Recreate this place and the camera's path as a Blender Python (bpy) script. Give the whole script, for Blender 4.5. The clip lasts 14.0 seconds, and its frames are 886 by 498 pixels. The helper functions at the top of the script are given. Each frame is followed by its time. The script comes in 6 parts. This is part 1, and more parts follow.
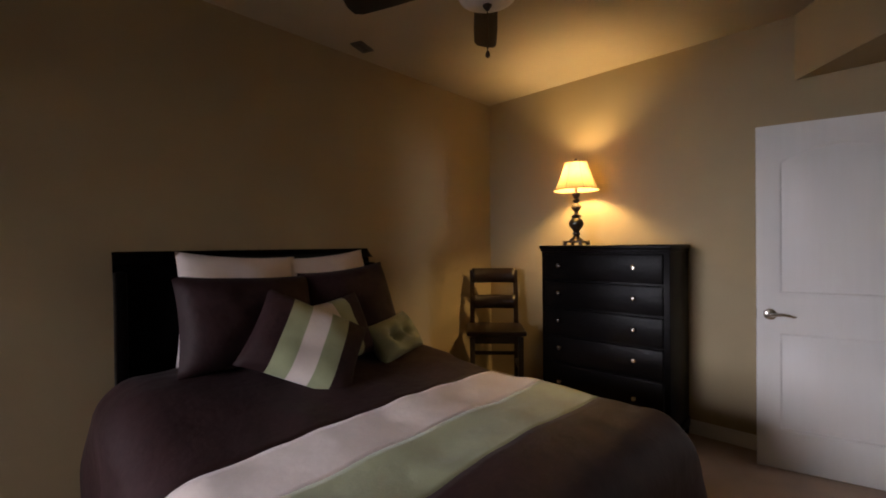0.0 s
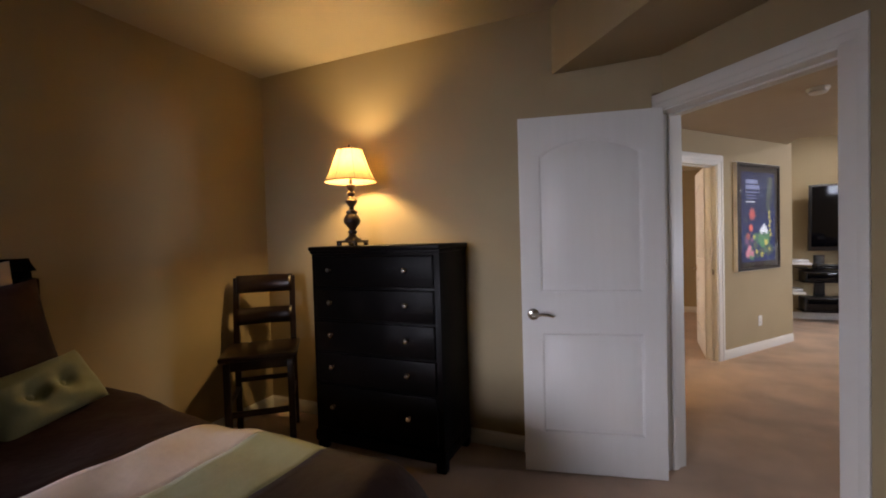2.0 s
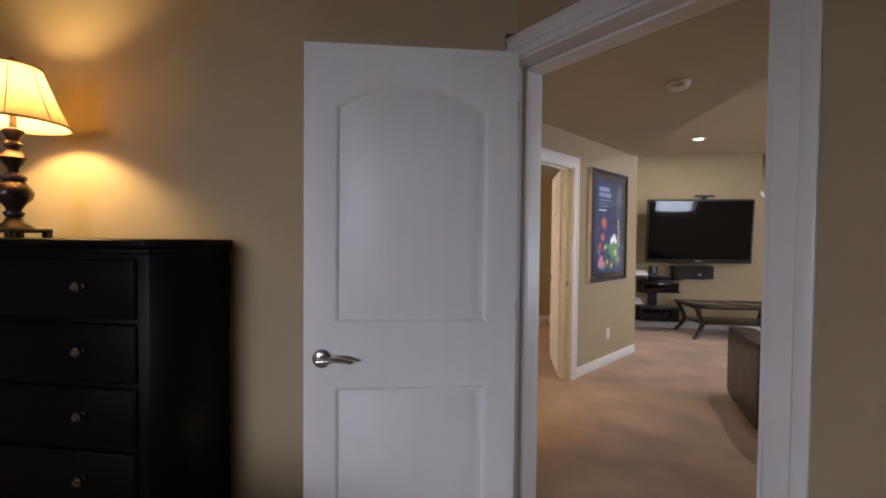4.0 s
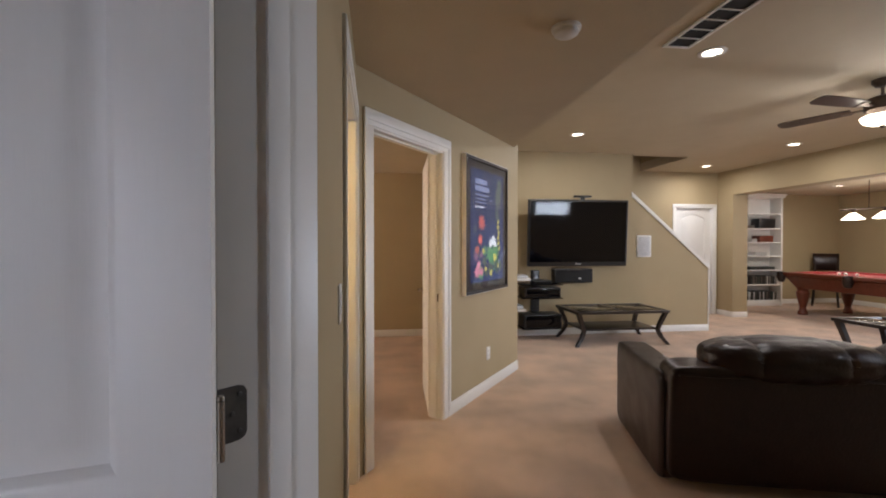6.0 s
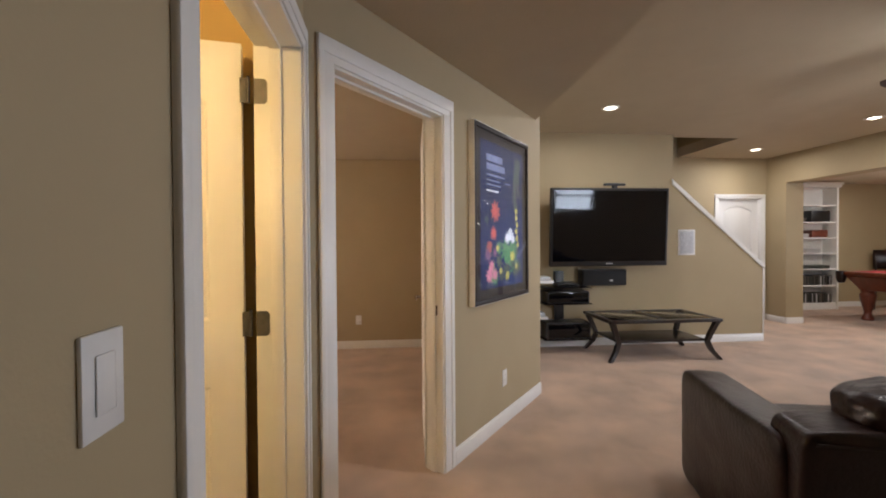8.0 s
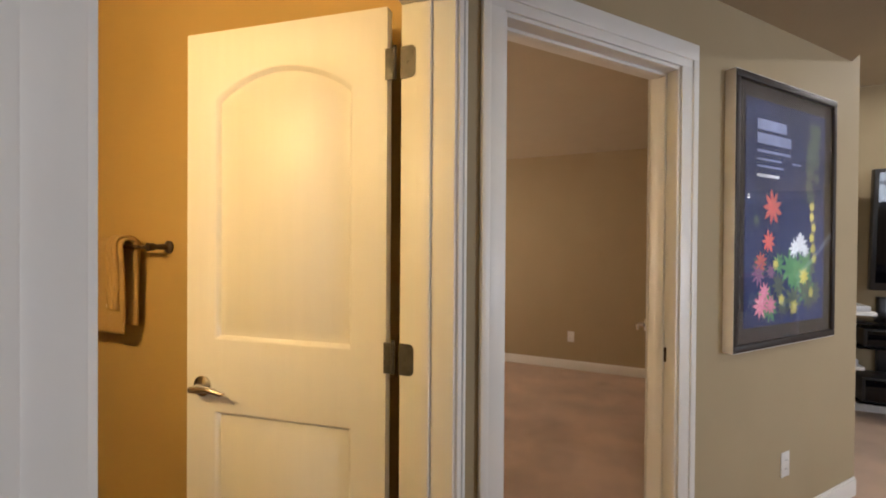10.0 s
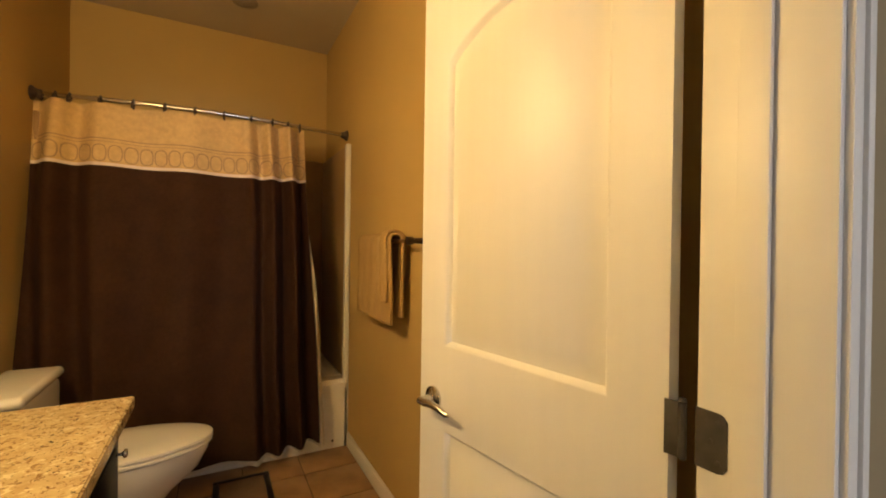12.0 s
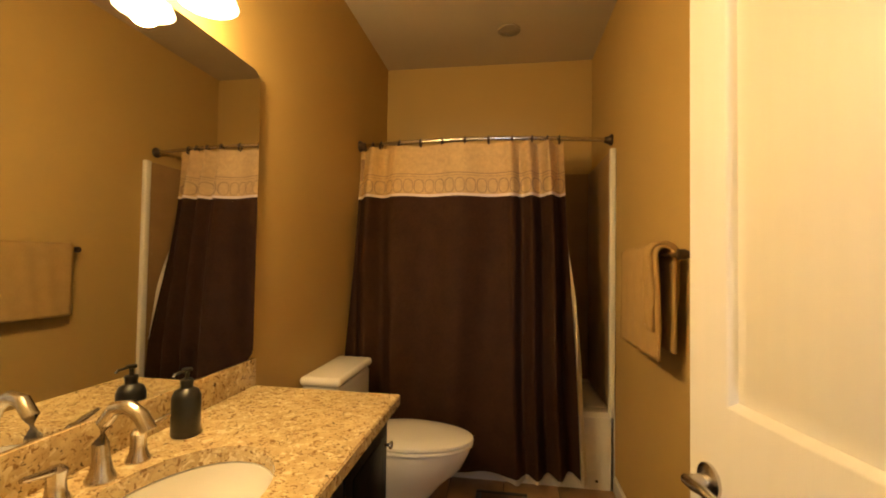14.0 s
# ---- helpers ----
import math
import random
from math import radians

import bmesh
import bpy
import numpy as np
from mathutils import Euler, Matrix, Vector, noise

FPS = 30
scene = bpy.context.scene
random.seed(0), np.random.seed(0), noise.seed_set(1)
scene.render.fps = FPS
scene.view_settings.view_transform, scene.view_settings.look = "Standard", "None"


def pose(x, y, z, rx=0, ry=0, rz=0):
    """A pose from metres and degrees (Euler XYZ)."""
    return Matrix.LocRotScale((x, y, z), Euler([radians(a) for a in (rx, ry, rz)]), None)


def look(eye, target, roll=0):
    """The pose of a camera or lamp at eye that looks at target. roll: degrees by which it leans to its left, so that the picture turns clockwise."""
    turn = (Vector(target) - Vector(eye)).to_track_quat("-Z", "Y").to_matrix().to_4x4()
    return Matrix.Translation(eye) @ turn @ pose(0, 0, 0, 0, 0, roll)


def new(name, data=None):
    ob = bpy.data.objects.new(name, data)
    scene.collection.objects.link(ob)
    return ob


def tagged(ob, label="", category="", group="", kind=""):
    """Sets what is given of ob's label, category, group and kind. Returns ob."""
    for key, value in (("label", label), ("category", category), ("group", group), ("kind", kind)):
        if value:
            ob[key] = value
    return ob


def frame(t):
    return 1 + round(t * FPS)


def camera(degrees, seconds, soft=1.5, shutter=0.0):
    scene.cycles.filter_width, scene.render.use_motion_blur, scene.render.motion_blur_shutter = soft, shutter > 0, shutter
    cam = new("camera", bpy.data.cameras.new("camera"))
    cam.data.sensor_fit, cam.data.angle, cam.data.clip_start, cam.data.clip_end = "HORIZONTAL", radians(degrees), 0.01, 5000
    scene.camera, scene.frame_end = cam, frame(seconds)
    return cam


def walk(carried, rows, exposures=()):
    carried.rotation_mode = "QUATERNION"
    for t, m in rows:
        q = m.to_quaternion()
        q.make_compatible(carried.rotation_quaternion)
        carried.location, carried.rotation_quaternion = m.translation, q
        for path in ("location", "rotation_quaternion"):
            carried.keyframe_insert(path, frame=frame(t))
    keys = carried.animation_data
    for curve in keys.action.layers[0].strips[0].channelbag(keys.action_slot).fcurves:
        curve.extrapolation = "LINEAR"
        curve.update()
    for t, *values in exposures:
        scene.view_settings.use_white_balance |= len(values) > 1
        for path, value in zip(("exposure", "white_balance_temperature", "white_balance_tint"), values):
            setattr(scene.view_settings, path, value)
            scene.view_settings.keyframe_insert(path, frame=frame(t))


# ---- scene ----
cam = camera(92.4, 14.0, soft=1.9)
PATH = [
    (0, (1.144, 0.399, 1.348), (2.58, 1.791, 1.332), -0.6),
    (0.5, (1.3, 0.363, 1.346), (2.836, 1.644, 1.327), -1.5),
    (1, (1.479, 0.338, 1.36), (3.117, 1.485, 1.321), -1.9),
    (1.5, (1.666, 0.281, 1.356), (3.409, 1.26, 1.308), -1.8),
    (2, (1.881, 0.239, 1.373), (3.708, 1.051, 1.321), -1.7),
    (2.5, (2.12, 0.219, 1.37), (4.01, 0.873, 1.318), -1.1),
    (3, (2.361, 0.232, 1.367), (4.295, 0.739, 1.316), -0.1),
    (3.5, (2.615, 0.208, 1.355), (4.577, 0.591, 1.305), 0.4),
    (6, (3.844, -0.168, 1.345), (5.828, -0.417, 1.321), 0.0),
    (6.5, (4.085, -0.207, 1.324), (6.06, -0.518, 1.304), -0.1),
    (7, (4.3, -0.249, 1.316), (6.269, -0.598, 1.287), -0.1),
    (9.5, (5.064, -0.452, 1.337), (6.99, 0.086, 1.323), -0.2),
    (10, (5.196, -0.431, 1.353), (7.015, 0.402, 1.338), 0.4),
    (10.5, (5.312, -0.407, 1.354), (6.965, 0.718, 1.333), 0.8),
    (11, (5.394, -0.386, 1.324), (6.838, 0.997, 1.322), 0.6),
    (11.5, (5.477, -0.304, 1.322), (6.692, 1.285, 1.31), 1.1),
    (12, (5.585, -0.21, 1.315), (6.526, 1.555, 1.307), 0.8),
    (12.5, (5.633, -0.175, 1.307), (6.309, 1.708, 1.311), 0.6),
    (13, (5.694, -0.147, 1.309), (6.038, 1.823, 1.334), 0.3),
    (13.5, (5.721, -0.099, 1.308), (5.732, 1.9, 1.355), 0.5),
    (14, (5.738, -0.048, 1.307), (5.437, 1.929, 1.364), 0.9),
]
# the film's own exposure and white balance drift along the walk
TONE = [(0, 0.03, 6450, 17), (2.5, -0.10, 6050, 17), (3.5, -0.14, 5950, 17), (6, 0.02, 6000, 14), (7, 0.0, 5980, 14),
        (9.5, -0.07, 5850, 14), (10.5, -0.10, 6250, 12), (12.5, -0.07, 6350, 12), (14, 0.0, 6600, 14)]
walk(cam, [(t, look(eye, target, roll)) for t, eye, target, roll in PATH], TONE)


# ---- world and large lights ----
world = bpy.data.worlds.new("world")
scene.world = world
world.use_nodes = True
wn = world.node_tree
sky = wn.nodes.new("ShaderNodeTexSky")
sky.sky_type, sky.sun_disc = "NISHITA", False
sky.sun_elevation, sky.sun_rotation = radians(40), radians(200)
wn.links.new(sky.outputs[0], wn.nodes["Background"].inputs[0])
wn.nodes["Background"].inputs[1].default_value = 0.08


def area(name, m, sx, sy, watts, colour):
    d = bpy.data.lights.new(name, "AREA")
    d.shape, d.size, d.size_y, d.energy, d.color = "RECTANGLE", sx, sy, watts, colour
    ob = new(name, d)
    ob.matrix_world = m
    return ob


def bulb(name, x, y, z, watts, colour, radius=0.03):
    d = bpy.data.lights.new(name, "POINT")
    d.energy, d.color, d.shadow_soft_size = watts, colour, radius
    ob = new(name, d)
    ob.location = (x, y, z)
    return ob


DAY = (0.86, 0.92, 1.0)
WARM = (1.0, 0.67, 0.26)
SOFTWARM = (1.0, 0.92, 0.82)
bd = area("daylight_bedroom", look((-1.80, 1.95, 1.5), (4.4, 0.75, -0.6)), 1.5, 1.3, 25, (0.92, 0.92, 1.0))
bd.data.spread = radians(62)
area("daylight_room", look((8.6, 3.45, 1.5), (8.6, 0, 1.0)), 1.3, 1.1, 78, (1.0, 0.76, 0.55))
area("daylight_main_room", look((4.32, -4.47, 1.92), (7, -4.4, 1.3)), 1.0, 0.72, 48, DAY)
# added fill from the south, through an opening that is never in view
area("daylight_unseen_opening", look((6.9, -12.0, 1.2), (6.9, -8, 1.0)), 1.7, 2.0, 320, DAY)
bulb("lamp_bulb", 4.268, 1.968, 1.895, 38.0, WARM, 0.042)
for vy in (0.56, 0.80, 1.04):
    bulb("vanity_bulb", 4.877, vy, 2.035, 18.5, (1.0, 0.65, 0.24), 0.045)
for lx, ly, lz in ((6.60, -2.43, 2.66), (8.86, -2.47, 2.66), (8.99, -5.62, 2.66), (10.62, -5.63, 2.66), (10.9, -8.6, 2.40)):
    d = area("downlight_beam", look((lx, ly, lz), (lx, ly, 0)), 0.13, 0.13, 15.0, SOFTWARM)
    d.data.shape = "DISK"
bulb("fan_light", 6.88, -4.2, 2.37, 17, SOFTWARM, 0.08)
for px in (10.48, 9.98, 9.48):
    bulb("pool_light", px, -8.4, 1.79, 5, SOFTWARM, 0.04)


# ---- materials ----
def mat(name, colour, rough=0.6, colour2=None, scale=6.0, bump=0.0, bscale=60.0, metal=0.0, coarse=0.12,
        stretch=(1, 1, 1), sheen=0.0, coat=0.0, spec=0.5, bdist=0.01, cscale=None):
    """A surface with variation at two scales and fine relief."""
    m = bpy.data.materials.new(name)
    m.use_nodes = True
    nt = m.node_tree
    b = nt.nodes["Principled BSDF"]
    b.inputs["Roughness"].default_value = rough
    b.inputs["Metallic"].default_value = metal
    b.inputs["Sheen Weight"].default_value = sheen
    b.inputs["Coat Weight"].default_value = coat
    b.inputs["Specular IOR Level"].default_value = spec
    tc = nt.nodes.new("ShaderNodeTexCoord")
    mp = nt.nodes.new("ShaderNodeMapping")
    mp.inputs["Scale"].default_value = stretch
    nt.links.new(tc.outputs["Object"], mp.inputs[0])
    n1 = nt.nodes.new("ShaderNodeTexNoise")
    n1.inputs["Scale"].default_value, n1.inputs["Detail"].default_value = scale, 5
    n2 = nt.nodes.new("ShaderNodeTexNoise")
    n2.inputs["Scale"].default_value, n2.inputs["Detail"].default_value = cscale or scale * 0.14, 3
    for n in (n1, n2):
        nt.links.new(mp.outputs[0], n.inputs["Vector"])
    c2 = colour2 or tuple(c * 0.82 for c in colour)
    mix = nt.nodes.new("ShaderNodeMixRGB")
    mix.inputs[1].default_value, mix.inputs[2].default_value = (*colour, 1), (*c2, 1)
    ramp = nt.nodes.new("ShaderNodeMapRange")
    ramp.inputs["From Min"].default_value, ramp.inputs["From Max"].default_value = 0.32, 0.68
    nt.links.new(n1.outputs["Fac"], ramp.inputs["Value"])
    nt.links.new(ramp.outputs[0], mix.inputs[0])
    hue = nt.nodes.new("ShaderNodeHueSaturation")
    vr = nt.nodes.new("ShaderNodeMapRange")
    vr.inputs["From Min"].default_value, vr.inputs["From Max"].default_value = 0.3, 0.7
    vr.inputs["To Min"].default_value, vr.inputs["To Max"].default_value = 1 - coarse, 1 + coarse
    nt.links.new(n2.outputs["Fac"], vr.inputs["Value"])
    nt.links.new(vr.outputs[0], hue.inputs["Value"])
    nt.links.new(mix.outputs[0], hue.inputs["Color"])
    nt.links.new(hue.outputs[0], b.inputs["Base Color"])
    if bump:
        n3 = nt.nodes.new("ShaderNodeTexNoise")
        n3.inputs["Scale"].default_value, n3.inputs["Detail"].default_value = bscale, 4
        nt.links.new(mp.outputs[0], n3.inputs["Vector"])
        bp = nt.nodes.new("ShaderNodeBump")
        bp.inputs["Strength"].default_value, bp.inputs["Distance"].default_value = bump, bdist
        nt.links.new(n3.outputs["Fac"], bp.inputs["Height"])
        nt.links.new(bp.outputs[0], b.inputs["Normal"])
    return m


def glow(name, colour, strength):
    m = bpy.data.materials.new(name)
    m.use_nodes = True
    b = m.node_tree.nodes["Principled BSDF"]
    b.inputs["Base Color"].default_value = (0.9, 0.88, 0.82, 1)
    b.inputs["Emission Color"].default_value = (*colour, 1)
    b.inputs["Emission Strength"].default_value = strength
    b.inputs["Roughness"].default_value = 0.3
    return m


def glass(name, tint=(0.95, 0.97, 0.96)):
    m = bpy.data.materials.new(name)
    m.use_nodes = True
    b = m.node_tree.nodes["Principled BSDF"]
    b.inputs["Base Color"].default_value = (*tint, 1)
    b.inputs["Roughness"].default_value = 0.02
    b.inputs["Transmission Weight"].default_value = 1.0
    return m


def translucent(name, colour, rough=0.8, amount=0.6):
    m = mat(name, colour, rough, scale=40, bump=0.15, bscale=400, coarse=0.03)
    nt = m.node_tree
    tr = nt.nodes.new("ShaderNodeBsdfTranslucent")
    tr.inputs[0].default_value = (*colour, 1)
    mix = nt.nodes.new("ShaderNodeMixShader")
    mix.inputs[0].default_value = amount
    nt.links.new(nt.nodes["Principled BSDF"].outputs[0], mix.inputs[1])
    nt.links.new(tr.outputs[0], mix.inputs[2])
    nt.links.new(mix.outputs[0], nt.nodes["Material Output"].inputs[0])
    return m


WALL = mat("wall_paint", (0.382, 0.302, 0.174), 0.72, (0.367, 0.289, 0.164), 3.0, 0.12, 160, coarse=0.02, bdist=0.004)
# bathroom walls: lighter and more golden than WALL
GOLDWALL = mat("golden_tan_wall", (0.475, 0.332, 0.118), 0.70, (0.460, 0.320, 0.111), 3.0, 0.12, 160, coarse=0.02, bdist=0.004)
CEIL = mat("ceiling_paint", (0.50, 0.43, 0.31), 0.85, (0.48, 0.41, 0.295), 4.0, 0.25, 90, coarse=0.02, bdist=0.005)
TRIM = mat("white_trim_paint", (0.78, 0.77, 0.74), 0.38, (0.75, 0.74, 0.70), 5, 0.04, 40, coarse=0.02)
DOORP = mat("white_door_paint", (0.78, 0.77, 0.74), 0.42, (0.765, 0.755, 0.722), 7, 0.06, 55, coarse=0.015, stretch=(6, 6, 0.35), bdist=0.004)
CARPET = mat("beige_carpet", (0.61, 0.435, 0.310), 0.95, (0.50, 0.350, 0.245), 260, 0.8, 420, coarse=0.22, sheen=0.25, bdist=0.010, cscale=2.6)
BLACKWOOD = mat("black_lacquered_wood", (0.0032, 0.0026, 0.0026), 0.36, (0.0048, 0.0038, 0.0036), 12, 0.05, 60, stretch=(1, 6, 1), spec=0.07)
DARKWOOD = mat("dark_stained_wood", (0.010, 0.0048, 0.0034), 0.30, (0.017, 0.0082, 0.0056), 14, 0.06, 50, stretch=(1, 1, 8), coat=0.1)
BROWNCLOTH = mat("chocolate_brown_satin", (0.029, 0.0118, 0.0122), 0.60, (0.021, 0.0085, 0.0090), 30, 0.35, 12, sheen=0.02, spec=0.18, bdist=0.02)
CREAMCLOTH = mat("cream_cloth", (0.68, 0.59, 0.54), 0.58, (0.655, 0.565, 0.515), 20, 0.35, 9, sheen=0.15, coarse=0.04, bdist=0.02)
GREENCLOTH = mat("sage_green_cloth", (0.30, 0.32, 0.18), 0.6, (0.28, 0.30, 0.165), 25, 0.35, 9, sheen=0.15, coarse=0.04, bdist=0.02)
NICKEL = mat("brushed_nickel", (0.62, 0.58, 0.52), 0.25, (0.55, 0.51, 0.46), 60, metal=1.0, coarse=0.03)
BRONZE = mat("dark_bronze", (0.05, 0.035, 0.028), 0.35, (0.08, 0.055, 0.04), 25, 0.1, 60, metal=0.6)
HINGEGREY = mat("dull_hinge_steel", (0.12, 0.112, 0.10), 0.5, (0.085, 0.08, 0.072), 40, 0.05, 120, metal=0.7, coarse=0.05)
LAMPBASE = mat("bronze_resin", (0.02, 0.011, 0.008), 0.3, (0.045, 0.024, 0.014), 30, 0.1, 80, coat=0.3)
SHADE = translucent("linen_lampshade", (0.66, 0.45, 0.20), 0.9, 0.16)
SHADETRIM = mat("lampshade_braid", (0.34, 0.22, 0.10), 0.8, scale=60)
LEATHER = mat("dark_brown_leather", (0.011, 0.0040, 0.0030), 0.33, (0.017, 0.0062, 0.0044), 18, 0.4, 60, coarse=0.15, bdist=0.006, spec=0.38)
PORCELAIN = mat("white_porcelain", (0.80, 0.79, 0.75), 0.12, (0.78, 0.77, 0.73), 4, coarse=0.01, coat=0.4)
FIBREGLASS = mat("white_fibreglass", (0.74, 0.73, 0.69), 0.25, (0.72, 0.71, 0.67), 4, coarse=0.02)
# pale surround with the curtain's shade put into its tan base colour
SURROUND = mat("shaded_shower_surround", (0.30, 0.19, 0.085), 0.35, (0.26, 0.16, 0.07), 6, 0.05, 30, coarse=0.06)
CURTAIN = mat("dark_brown_curtain", (0.034, 0.0146, 0.0068), 0.80, (0.028, 0.0120, 0.0055), 60, 0.2, 220, spec=0.12, bdist=0.004)
CURTOP = translucent("cream_curtain_band", (0.60, 0.42, 0.19), 0.85, 0.05)
LINER = translucent("white_curtain_liner", (0.72, 0.68, 0.58), 0.6, 0.10)
CURRING = mat("tan_embroidery", (0.36, 0.25, 0.13), 0.8, scale=90)
BLACKPLASTIC = mat("black_plastic", (0.012, 0.012, 0.013), 0.3, scale=20, coarse=0.05)
BLACKGLASS = mat("black_screen_glass", (0.002, 0.002, 0.003), 0.05, (0.002, 0.002, 0.003), 4, coarse=0.0, spec=0.35)
WHITEPLASTIC = mat("white_plastic", (0.78, 0.77, 0.74), 0.35, scale=8, coarse=0.02)
SILVER = mat("silver_plastic", (0.6, 0.6, 0.6), 0.35, scale=8, coarse=0.02, metal=0.5)
GREYMETAL = mat("grey_vent_metal", (0.10, 0.085, 0.07), 0.5, scale=10)
# near-black that stands for the shade inside vents and socket slots
DARKHOLE = mat("black_hole_shade", (0.01, 0.01, 0.01), 0.9, scale=10)
MAHOGANY = mat("mahogany_wood", (0.16, 0.035, 0.015), 0.3, (0.10, 0.022, 0.010), 10, 0.05, 40, stretch=(8, 1, 1), coat=0.3)
REDFELT = mat("red_felt", (0.36, 0.015, 0.018), 0.95, scale=80, sheen=0.3)
TOWELCLOTH = mat("tan_towel", (0.40, 0.265, 0.10), 0.95, (0.37, 0.245, 0.09), 120, 0.35, 300, coarse=0.05)
TOWELBAND = mat("cream_towel_band", (0.7, 0.62, 0.48), 0.95, scale=120, bump=0.5, bscale=300)
GLOWLAMP = glow("lit_bulb_glass", (1.0, 0.78, 0.45), 8.0)
DOWNGLOW = glow("lit_downlight", (1.0, 0.86, 0.66), 7.0)
VANGLOW = glow("lit_vanity_glass", (1.0, 0.80, 0.46), 6.0)
FANGLOW = glow("lit_fan_glass", (1.0, 0.86, 0.62), 5.0)
FROSTED = mat("frosted_white_glass", (0.75, 0.72, 0.66), 0.3, scale=5, coarse=0.02)
TINTGLASS = glass("table_glass", (0.80, 0.86, 0.84))
CLEARGLASS = glass("window_glass")
POSTERGLASS = glass("low_glare_glass")
POSTERGLASS.node_tree.nodes["Principled BSDF"].inputs["IOR"].default_value = 1.18
PAPER = mat("dark_paper", (0.03, 0.035, 0.03), 0.4, scale=8)
MIRROR = mat("mirror_silver", (0.88, 0.88, 0.86), 0.015, (0.88, 0.88, 0.86), 1, metal=1.0, coarse=0.0)

# granite: pale ground, brown and black grains
GRANITE = mat("speckled_granite", (0.60, 0.475, 0.26), 0.16, (0.46, 0.335, 0.165), 30, coarse=0.10, coat=0.3)
nt = GRANITE.node_tree
last = nt.nodes["Principled BSDF"].inputs["Base Color"].links[0].from_socket
for sc, lim, col in ((55, 0.60, (0.27, 0.165, 0.07)), (95, 0.645, (0.06, 0.040, 0.026)), (42, 0.60, (0.68, 0.57, 0.35))):
    n = nt.nodes.new("ShaderNodeTexNoise")
    n.inputs["Scale"].default_value, n.inputs["Detail"].default_value, n.inputs["Distortion"].default_value = sc, 3, 1.2
    tcn = nt.nodes.new("ShaderNodeTexCoord")
    nt.links.new(tcn.outputs["Object"], n.inputs["Vector"])
    r = nt.nodes.new("ShaderNodeMapRange")
    r.inputs["From Min"].default_value, r.inputs["From Max"].default_value = lim - 0.03, lim + 0.03
    nt.links.new(n.outputs["Fac"], r.inputs["Value"])
    mx = nt.nodes.new("ShaderNodeMixRGB")
    mx.inputs[2].default_value = (*col, 1)
    nt.links.new(r.outputs[0], mx.inputs[0])
    nt.links.new(last, mx.inputs[1])
    last = mx.outputs[0]
nt.links.new(last, nt.nodes["Principled BSDF"].inputs["Base Color"])
BATHTILE = mat("brown_stone_tile", (0.42, 0.26, 0.13), 0.4, (0.22, 0.125, 0.06), 5, 0.12, 25, coarse=0.2)
GROUT = mat("tile_grout", (0.16, 0.11, 0.07), 0.9, scale=30)


# ---- mesh helpers ----
def smooth(me, angle=38):
    me.shade_smooth()
    me.set_sharp_from_angle(angle=radians(angle))


def part(name, bm, material, parent=None, label="", flat=False):
    """Links a bmesh as one mesh object, under a thing where one is given."""
    bmesh.ops.recalc_face_normals(bm, faces=bm.faces[:])
    me = bpy.data.meshes.new(name)
    bm.to_mesh(me)
    bm.free()
    me.materials.append(material)
    if not flat:
        smooth(me)
    ob = new(name, me)
    if parent is not None:
        ob.parent = parent
    if label:
        ob["label"] = label
    return ob


def thing(name, label, category, m=None, group="", kind=""):
    ob = new(name)
    ob.empty_display_size = 0.1
    if m is not None:
        ob.matrix_world = m
    return tagged(ob, label, category, group, kind)


def setting(name, bm, material, label, category, flat=True):
    return tagged(part(name, bm, material, None, "", flat), label, category, kind="structure")


def box(bm, x0, y0, z0, x1, y1, z1, bevel=0.0, seg=2, m=None):
    c = Matrix.LocRotScale(((x0 + x1) / 2, (y0 + y1) / 2, (z0 + z1) / 2), None, (abs(x1 - x0), abs(y1 - y0), abs(z1 - z0)))
    vs = bmesh.ops.create_cube(bm, size=1, matrix=c)["verts"]
    if bevel:
        es = list({e for v in vs for e in v.link_edges})
        vs = bmesh.ops.bevel(bm, geom=es, offset=bevel, segments=seg, affect="EDGES", profile=0.5)["verts"]
    if m is not None:
        bmesh.ops.transform(bm, matrix=m, verts=list({v for v in vs}))
    return bm


def slab(x0, y0, z0, x1, y1, z1, bevel=0.0, seg=2):
    return box(bmesh.new(), x0, y0, z0, x1, y1, z1, bevel, seg)


def lathe(bm, profile, seg=28, m=None, sx=1.0, sy=1.0, caps=True):
    rings = []
    for r, z in profile:
        rings.append([bm.verts.new((sx * r * math.cos(2 * math.pi * i / seg), sy * r * math.sin(2 * math.pi * i / seg), z)) for i in range(seg)])
    for a, b in zip(rings, rings[1:]):
        for i in range(seg):
            bm.faces.new((a[i], a[(i + 1) % seg], b[(i + 1) % seg], b[i]))
    if caps and profile[0][0] > 1e-6:
        bm.faces.new(rings[0])
    if caps and profile[-1][0] > 1e-6:
        bm.faces.new(rings[-1])
    vs = [v for r in rings for v in r]
    if m is not None:
        bmesh.ops.transform(bm, matrix=m, verts=vs)
    return bm


